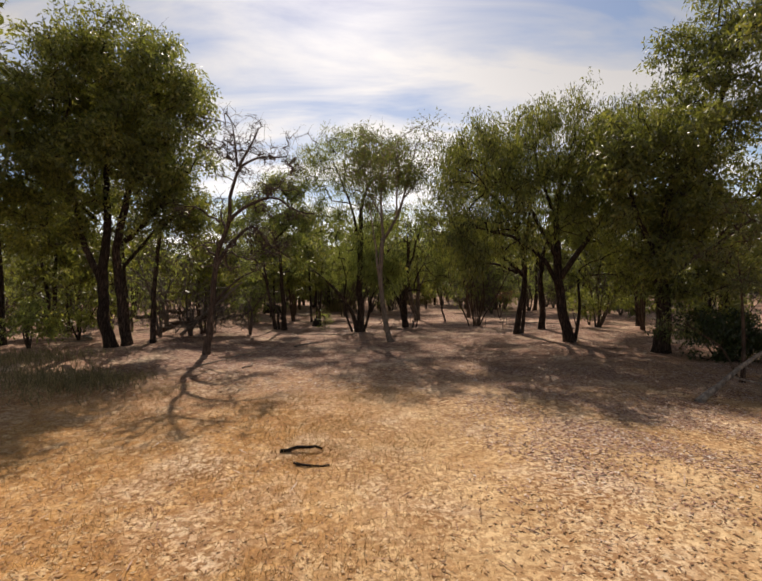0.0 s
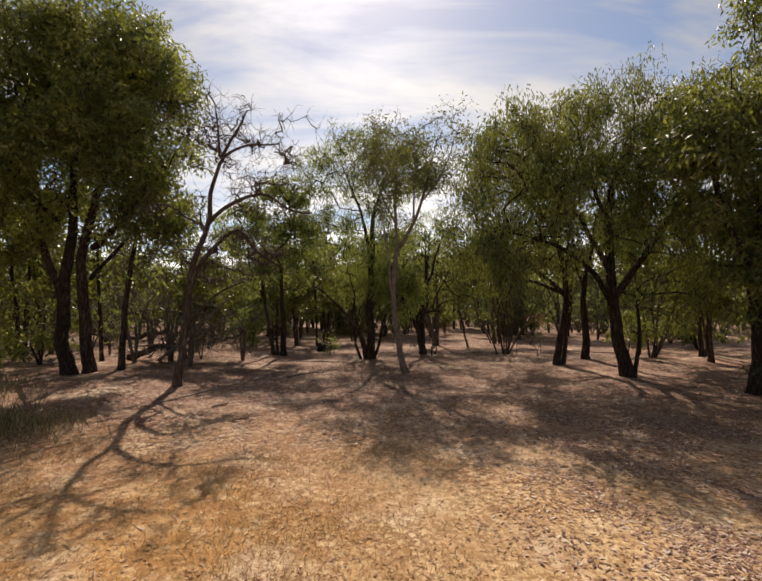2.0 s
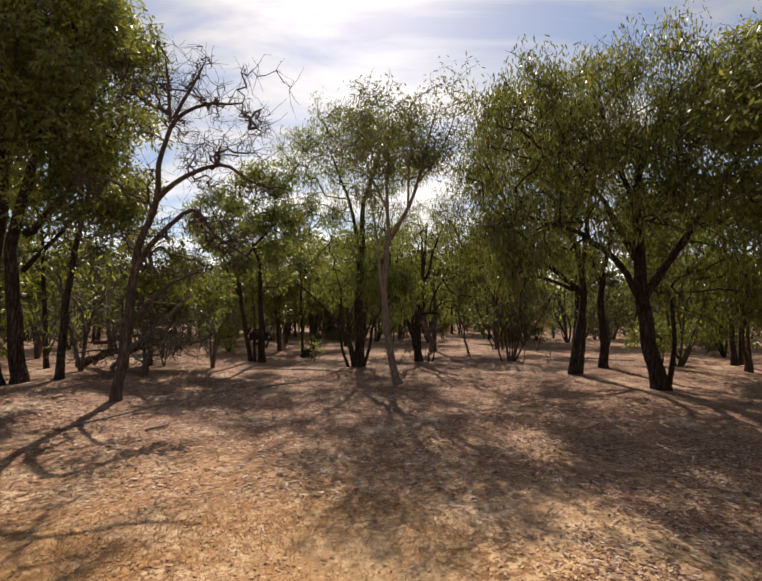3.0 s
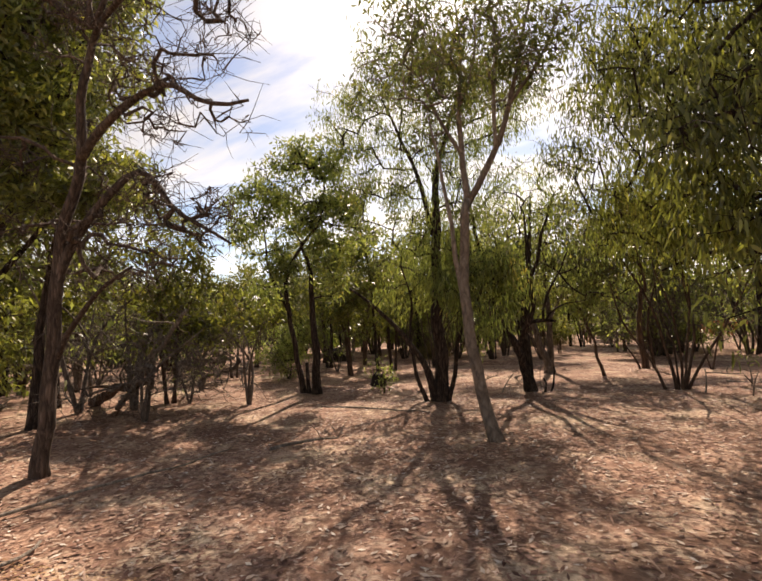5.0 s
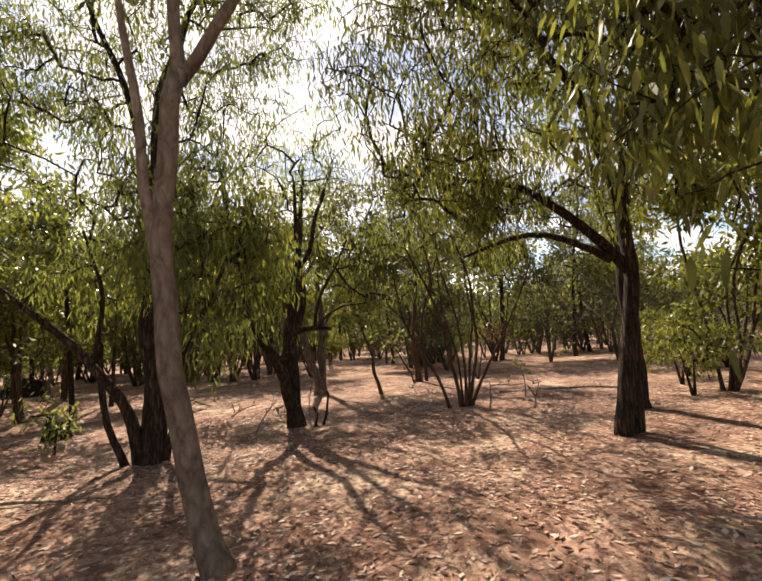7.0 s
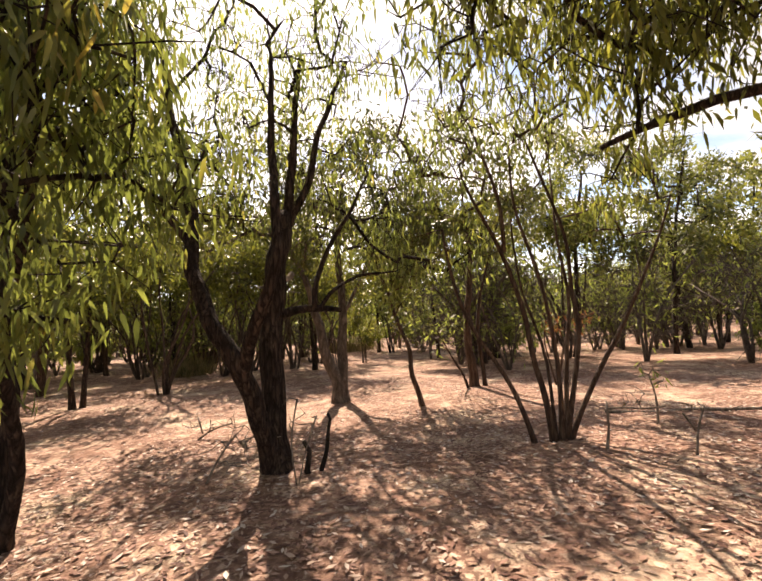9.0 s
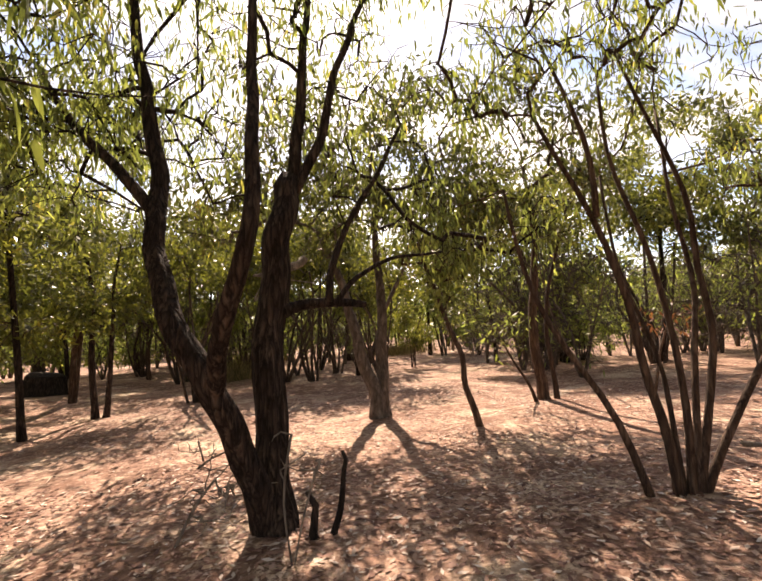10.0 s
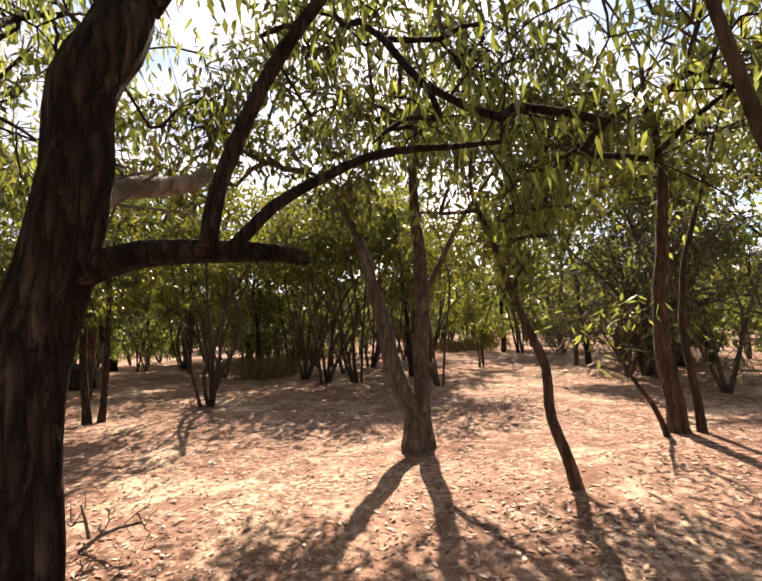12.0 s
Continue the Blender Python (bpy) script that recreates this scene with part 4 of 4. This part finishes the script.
for x, y, k, s in ((-6.6, 15.1, 3, 1.5), (-5.7, 14.4, 3, 1.1), (-7.4, 14.6, 2, 1.3), (-8.8, 17.9, 3, 1.6), (-5.0, 16.6, 3, 1.2), (-11.0, 17.6, 3, 1.6), (-10.0, 14.4, 1, 1.0), (-9.6, 16.8, 3, 1.0), (-7.0, 17.6, 3, 1.1), (-6.2, 16.2, 2, 0.7), (-11.8, 19.0, 2, 1.0), (-13.6, 14.5, 1, 1.0), (-9.4, 20.5, 2, 1.0), (-5.2, 22.6, 2, 0.8), (-12.5, 21, 1, 1.0), (-7.2, 22.5, 0, 0.9), (-14.5, 18.5, 1, 1.2), (11.6, 19.6, 1, 1.1), (12.6, 17.0, 1, 1.2), (10.8, 13.8, 1, 1.0), (6.2, 24.6, 2, 1.1), (12.0, 23.0, 2, 1.2), (-10.2, 12.6, 0, 0.9), (-12.0, 14.8, 3, 0.9)):
    copy_thing(bushes[k], Matrix.Translation((x, y, float(height(x, y)) - 0.02)) @ Matrix.Rotation(rw.uniform(0, 6.28), 4, "Z") @ Matrix.Diagonal((s, s, s, 1)))

for k in range(40):
    x, y = rw.uniform(-10, 10), rw.uniform(28.5, 36)
    if abs(x - (2.6 + 0.02 * y)) < 2.0:
        continue
    s = rw.uniform(0.75, 1.25)
    copy_thing(bushes[rw.choice([0, 2, 2, 3])], Matrix.Translation((x, y, float(height(x, y)) - 0.02)) @ Matrix.Rotation(rw.uniform(0, 6.28), 4, "Z") @ Matrix.Diagonal((s, s, s, 1)))

for k in range(34):
    x, y, s = rw.uniform(5.2, 15.0), rw.uniform(25.6, 30.0), rw.uniform(0.9, 1.5)
    copy_thing(bushes[rw.choice([2, 2, 3])], Matrix.Translation((x, y, float(height(x, y)) - 0.02)) @ Matrix.Rotation(rw.uniform(0, 6.28), 4, "Z") @ Matrix.Diagonal((s, s, s, 1)))

# the far wood, nobody could count
rngf = np.random.default_rng(77)
n = 1500
ang = rngf.uniform(-2.0, 2.0, n)
dist = np.where(rngf.uniform(0, 1, n) < 0.45, rngf.uniform(54, 70, n), rngf.uniform(70, 120, n))
cx, cy = dist * np.sin(ang), dist * np.cos(ang)
ends = np.stack([cx, cy, rngf.uniform(0.8, 6.2, n) * (0.75 + 0.25 * np.sin(ang * 37) * np.sin(ang * 11 + 2))], -1)
far_v, far_q = leaves_round(ends, 60, 2.6, (0.85, 0.4), 0.3, rngf)
tagged(new("far_wood", mesh_quads("far_wood", far_v, far_q, LEAF_DARK)), label="distant dark green bushland", category="woodland", kind="stuff")

# ---- small growth ----
def sapling(x, y, label, pts, r0, crowns, per, leafmat, bark, seed, name="sapling", category="young tree", leaf=NEAR, from_z=0.3, spread=0.2, twigs=2):
    g = grow(seed, [(p, r, 0.008) for p, r in zip(pts, r0)], crowns, per, spread, leaf, sides=7, ridge=0.04, step=0.12, from_z=from_z, twigs=twigs)
    return tree(x, y, label, g, bark, leafmat, category, name=name)


sapling(3.0, 20.85, "thin bent sapling with bright hanging leaves", [S(0.05, -0.05, -0.02, 0.3, -0.14, 0.62, -0.1, 0.95, -0.28, 1.3, -0.4, 1.8, -0.6, 2.4, -0.5, 2.9)], [0.045], [(-0.5, 0, 2.4, 0.7, 0.6, 0.6, 60), (-0.35, -0.1, 1.85, 0.3, 0.3, 0.35, 14)], 16, LEAF_FRESH, BARK_RED, 71, from_z=1.4)
sapling(4.3, 22.2, "small leaning sapling with yellow-green leaves", [S(0, -0.05, -0.1, 0.3, -0.35, 0.7, -0.55, 1.1)], [0.03], [(-0.45, 0, 1.15, 0.4, 0.35, 0.45, 14)], 7, LEAF_FRESH, BARK_RED, 72)
sapling(4.2, 18.05, "bare bent twig standing in the leaf litter", [S(0.05, -0.05, 0.12, 0.25, 0.1, 0.5), S(0.1, 0.42, 0.3, 0.45, 0.5, 0.36, 0.75, 0.4)], [0.016, 0.012], [(0.4, 0, 0.45, 0.3, 0.1, 0.1, 4)], 0, LEAF, DEADWOOD, 73, name="bare_shrub", category="dead shrub", from_z=0.2, spread=0.1)
sapling(4.85, 17.6, "bare forked twig standing in the leaf litter", [S(0, -0.05, 0.02, 0.25, 0.12, 0.45), S(0.02, 0.25, -0.1, 0.42)], [0.012, 0.01], [(0.05, 0, 0.45, 0.15, 0.1, 0.1, 4)], 0, LEAF, DEADWOOD, 74, name="bare_shrub", category="dead shrub", from_z=0.1, spread=0.08)
sapling(5.3, 18.6, "bare forked twig standing in the leaf litter", [S(0, -0.05, 0.04, 0.3, -0.05, 0.6)], [0.014], [(0.0, 0, 0.6, 0.2, 0.15, 0.15, 6)], 5, LEAF_FRESH, DEADWOOD, 75, name="bare_shrub", category="dead shrub", from_z=0.1, spread=0.1)
sapling(-6.0, 20.5, "leafy green shrub drooping to the ground", [S(0, -0.05, 0.1, 0.5, 0.0, 1.2), S(0, -0.05, -0.3, 0.6, -0.6, 1.3)], [0.03, 0.03], [(0, 0, 1.1, 1.0, 0.9, 0.9, 110)], 26, LEAF_FRESH, BARK, 76, name="shrub", category="shrub", spread=0.26)
sapling(-2.4, 17.6 + 0.8, "small yellow-green seedling shrub", [S(0, -0.05, 0.05, 0.5)], [0.02], [(0, 0, 0.55, 0.4, 0.4, 0.4, 20)], 14, LEAF_FRESH, BARK, 86, name="shrub", category="shrub")
sapling(7.9, 10.2, "dark dense rounded bush", [S(0, -0.05, 0.1, 0.6), S(0, -0.05, -0.4, 0.5)], [0.03, 0.03], [(0, 0, 0.55, 0.95, 0.9, 0.6, 170)], 40, LEAF_DARK, BARK, 77, name="bush", category="bush", spread=0.24, from_z=0.05)
sapling(6.55, 7.9, "shrub with narrow yellow-green leaves", [S(0, -0.05, 0.0, 1.2, -0.1, 2.4), S(0, -0.05, -0.4, 0.7, -1.1, 1.15)], [0.04, 0.02], [(-0.1, 0, 2.4, 0.5, 0.6, 0.9, 70), (-1.2, 0, 1.1, 0.35, 0.3, 0.25, 14)], 26, LEAF_OLIVE, BARK_RED, 78, name="shrub", category="shrub", spread=0.22, leaf=(0.1, 0.02))
sapling(5.0, 6.9, "pale fallen branch with a tangle of bare grey twigs", [[(0, 0, 0.02), (0.5, 0.1, 0.35), (1.1, 0.15, 0.75), (1.9, 0.3, 1.1)], [(0.6, 0.1, 0.4), (1.0, -0.1, 0.3), (1.6, -0.2, 0.5)]], [0.05, 0.02], [(1.4, 0, 0.45, 0.7, 0.35, 0.35, 46)], 0, LEAF, DEADWOOD, 79, name="fallen_branch", category="fallen branch", spread=0.2, twigs=3)
sapling(5.9, 21.8, "shrub with rust-red dying leaves", [S(0, -0.05, 0.2, 0.8, 0.5, 1.5), S(0, -0.05, -0.2, 0.9, -0.1, 1.5)], [0.025, 0.02], [(0.35, 0, 1.25, 0.6, 0.4, 0.3, 14)], 7, LEAF_RED, BARK_RED, 80, name="shrub", category="shrub")
for k, (x, y) in enumerate([(8.7, 18.3), (9.6, 18.9), (7.7, 17.2)]):
    sapling(x, y, "dark glossy understorey shrub", [S(0, -0.05, 0.1, 0.7), S(0, -0.05, -0.2, 0.8)], [0.03, 0.03], [(0, 0, 0.95, 0.7, 0.7, 0.6, 60)], 24, LEAF, BARK, 81 + k, name="shrub", category="shrub", spread=0.24)

sapling(0.0, 19.8, "bare thin twig lying over the litter", [S(-0.2, -0.05, 0.0, 0.14, 0.3, 0.2), S(-0.05, 0.1, -0.1, 0.3)], [0.012, 0.008], [(0.1, 0, 0.22, 0.3, 0.2, 0.1, 7)], 0, LEAF, DEADWOOD, 87, name="bare_shrub", category="dead shrub", from_z=0.05, spread=0.12)
sapling(1.22, 17.8, "bare pale twigs sprouting beside the trunk", [S(0.0, -0.03, -0.06, 0.4, 0.02, 0.75), S(0.0, 0.0, 0.08, 0.35, 0.18, 0.6)], [0.005, 0.004], [(0.0, 0, 0.6, 0.2, 0.15, 0.25, 5)], 0, LEAF, DEADWOOD, 89, name="bare_shrub", category="dead shrub", from_z=0.15, spread=0.13, twigs=1)
sapling(0.35, 18.2, "bare pale twigs leaning against the trunk", [S(0.0, -0.03, 0.15, 0.3, 0.3, 0.45)], [0.01], [(0.3, 0, 0.4, 0.3, 0.25, 0.3, 16)], 0, LEAF, DEADWOOD, 88, name="bare_shrub", category="dead shrub", from_z=0.05, spread=0.15)

# dead limbs and fallen wood behind the dead tree
rngd = np.random.default_rng(91)
LOGS = [((-8.2, 15.6, 0.12), (-5.6, 14.4, 0.75), 0.11, "fallen dark forked log propped off the ground"), ((-6.9, 15.0, 0.1), (-4.4, 13.9, 1.9), 0.06, "leaning dead grey branch"),
        ((-12.9, 23.0, 0.1), (-10.2, 23.9, 0.5), 0.13, "fallen grey log among litter"), ((-10.5, 15.4, 0.08), (-9.2, 13.9, 0.2), 0.05, "dead branch lying on the ground"),
        ((-2.7, 13.4, 0.03), (-1.9, 13.9, 0.09), 0.025, "short dead stick on the litter"), ((-4.4, 10.3, 0.03), (-3.2, 13.2, 0.05), 0.02, "long thin dead stick on the ground"),
        ((-3.2, 16.4, 0.04), (-0.9, 15.9, 0.05), 0.022, "thin dead stick on the ground"), ((5.2, 19.4, 0.04), (7.9, 18.4, 0.05), 0.03, "long thin fallen branch")]
for a, b, r, label in LOGS:
    a, b = np.array(a), np.array(b)
    zg = float(height(a[0], a[1]))
    ob = thing("fallen_branch", a[0], a[1], zg, label, "fallen branch")
    d = b - a
    pts = wander([(0, 0, r * 0.8), tuple(d * 0.5 + [0, 0, r]), tuple(d)], 0.2, r * 0.35, rngd)
    wood = DEADWOOD if r < 0.1 else BARK_RED
    part("wood", mesh_quads("wood", *tube(pts, np.linspace(r, r * 0.45, len(pts)), 9, rngd, 0.07), wood, True), ob)
    for k in range(7):
        s = pts[rngd.integers(len(pts) // 4, len(pts))]
        e = s + rngd.normal(0, 1, 3) * [0.45, 0.45, 0.3] * min(1, r * 14) + [0, 0, 0.12 * min(1, r * 14)]
        e[2] = max(e[2], 0.02)
        line = wander([s, (s + e) / 2 + rngd.normal(0, 0.04, 3), e], 0.12, 0.01, rngd)
        part("side_twig", mesh_quads("side_twig", *tube(line, np.linspace(r * 0.3, 0.004, len(line)), 4, rngd), wood, True), ob)


def stick(x, y, pts, r, mat, label, name="stick"):
    ob = thing(name, x, y, float(height(x, y)), label, "stick")
    line = wander(pts, 0.06, r * 0.4, rngd)
    part("wood", mesh_quads("wood", *tube(line, r * np.linspace(1, 0.55, len(line)), 8, rngd, 0.1), mat, True), ob)
    return ob


stick(-1.15, 5.12, [(-0.08, 0, 0.02), (0.1, 0.05, 0.045), (0.25, 0.0, 0.03), (0.42, 0.02, 0.03)], 0.027, CHAR, "short charred dark stick on dry grass")
stick(-0.95, 4.72, [(-0.04, 0.05, 0.015), (0.1, -0.03, 0.02), (0.25, -0.05, 0.02), (0.36, -0.03, 0.02)], 0.018, CHAR, "thin curved dark stick on dry grass")
stick(-3.2, 10.35, [(-0.1, -0.12, 0.02), (0.02, -0.02, 0.03), (0.06, 0.2, 0.03), (0.0, 0.34, 0.06)], 0.02, DEADWOOD, "curved bleached stick on the litter")
stick(1.2, 18.05, [(0.12, 0.05, -0.05), (0.11, 0.05, 0.15), (0.07, 0.04, 0.3)], 0.035, CHAR, "charred broken stub in the ground", "stub")
stick(1.3, 18.1, [(0.1, 0.05, -0.05), (0.17, 0.05, 0.2), (0.2, 0.06, 0.52)], 0.024, CHAR, "charred slanting stub in the ground", "stub")
stick(-6.3, 26.8, [(0.25, 0, -0.05), (0.3, 0, 0.5), (0.25, 0, 0.9), (0.4, 0, 1.3)], 0.09, BARK_PALE, "bleached dead trunk stub", "stub")
for x, y, r, h, lab in ((-2.9, 19.7, 0.2, 0.32, "short charred round stump"), (-6.7, 26.7, 0.5, 0.5, "wide dark old stump")):
    ob = thing("stump", x, y, float(height(x, y)), lab, "stump")
    v, q = tube([(0, 0, -0.05), (0, 0, 0.05), (0.01, 0, h * 0.5), (0.02, 0.01, h * 0.9), (0.03, 0.01, h)], np.array([1.2, 1.08, 0.95, 0.9, 0.75]) * r, 16, rngd, 0.07)
    part("wood", mesh_quads("wood", v, q, CHAR, True), ob)


# ---- litter and grass ----
def scatter(name, n, box, size, mat, label, seed, density=None, flat=0.1, slim=(0.25, 0.5), category="leaf litter"):
    r = np.random.default_rng(seed)
    x, y = r.uniform(box[0], box[1], n), r.uniform(box[2], box[3], n)
    if density is not None:
        keep = r.uniform(0, 1, n) < density(x, y)
        x, y = x[keep], y[keep]
    n = len(x)
    a = r.uniform(0, 2 * np.pi, n)
    tilt = r.normal(0, flat, n)
    L = size * r.uniform(0.35, 1.5, n)
    W = L * r.uniform(*slim, n)
    way = np.stack([np.cos(a) * np.cos(tilt), np.sin(a) * np.cos(tilt), np.sin(tilt)], -1)
    roll = r.normal(0, flat, n)
    side = np.stack([-np.sin(a) * np.cos(roll), np.cos(a) * np.cos(roll), np.sin(roll)], -1)
    base = np.stack([x, y, height(x, y) + 0.003 + np.abs(np.sin(tilt)) * L * 0.5 + np.abs(np.sin(roll)) * W * 0.5 + r.uniform(0, 0.005, n)], -1)
    L, W = L[:, None], W[:, None]
    v = np.stack([base - way * L / 2, base + side * W / 2 - way * L * 0.05, base + way * L / 2, base - side * W / 2], 1).reshape(-1, 3)
    q = np.arange(n * 4).reshape(-1, 4)
    return tagged(new(name, mesh_quads(name, v, q, mat)), label=label, category=category, kind="stuff")


def blotch(x, y, s, seed):
    return 0.5 + 0.25 * (np.sin(x * s + seed) * np.cos(y * s * 1.3 + seed * 2) + np.sin(x * s * 2.3 + y * s * 1.7 + seed) * 0.8)


scatter("leaf_litter", 110000, (-7, 7, 1.5, 10.5), 0.038, LITTER_TAN, "dry tan and brown fallen leaves on sand", 1, lambda x, y: np.clip(0.15 + 0.9 * blotch(x, y, 1.3, 2) * (0.5 + 0.6 * smooth01((x - 1) / 3)) + 0.3 * smooth01((y - 6) / 3), 0.05, 1))
scatter("leaf_litter", 150000, (0.3, 9, 2.4, 10.0), 0.044, LITTER_BROWN, "red-brown fallen leaves in drifts on sand", 21, lambda x, y: np.clip(smooth01((x - 0.6) / 2.2) * smooth01((y - 3.0) / 2.4) * (2.1 * blotch(x, y, 1.9, 3) - 0.4), 0, 1))
scatter("leaf_litter", 100000, (-7, 8.5, 8, 19.5), 0.062, LITTER_BROWN, "brown and grey fallen gum leaves under the trees", 2, lambda x, y: np.clip(smooth01((y - 7) / 3) * (0.35 + 0.6 * blotch(x, y, 1.1, 5)), 0, 1))
scatter("leaf_litter", 105000, (-5, 8.5, 16.5, 25.5), 0.048, LITTER_BROWN, "brown and grey fallen gum leaves under the trees", 3, lambda x, y: np.clip(0.75 * blotch(x, y, 0.9, 9) - 0.3 * smooth01((y - 23) / 4), 0.05, 1))
scatter("twig_litter", 2600, (-7, 9, 2, 24), 0.16, LITTER_BROWN, "small dead twigs strewn over the ground", 4, None, 0.12, (0.03, 0.07), "twigs")


def blades(name, n, spots, tall, mat, label, seed, width=0.006, category="grass", lean=0.38):
    r = np.random.default_rng(seed)
    spots = np.array(spots, float)
    k = r.choice(len(spots), n, p=spots[:, 3] / spots[:, 3].sum())
    x = spots[k, 0] + r.normal(0, 1, n) * spots[k, 2]
    y = spots[k, 1] + r.normal(0, 1, n) * spots[k, 2]
    base = np.stack([x, y, height(x, y) - 0.01], -1)
    way = r.normal(0, lean, (n, 3))
    way[:, 2] = 1
    way /= np.linalg.norm(way, axis=1)[:, None]
    v, q = leaf_quads(base, way, tall * r.uniform(0.4, 1.2, n), np.full(n, width), r)
    return tagged(new(name, mesh_quads(name, v, q, mat)), label=label, category=category, kind="stuff")


rt = np.random.default_rng(6)
tufts = [(rt.uniform(-5.5, 0.6), rt.uniform(2.6, 8.5), rt.uniform(0.15, 0.5), 1.0) for _ in range(90)]
blades("dry_grass", 40000, tufts, 0.075, STRAW, "short dry straw-coloured grass", 7, 0.004, lean=0.9)
blades("grass_tuft", 4200, [(-5.9, 8.2, 0.5, 1), (-6.8, 8.4, 0.6, 1), (-5.2, 8.6, 0.3, 0.4), (-8.8, 10.3, 0.8, 1), (-8.0, 10.6, 0.6, 0.6)], 0.24, SEDGE, "low olive-brown tussock grass in the shade", 8, 0.012)
blades("grass_tuft", 4000, [(-2.8, 29.0, 0.35, 1), (-3.5, 34.8, 0.6, 1), (2.9, 36.3, 0.9, 1)], 0.6, SEDGE, "green-yellow grass tussock", 9, 0.03)
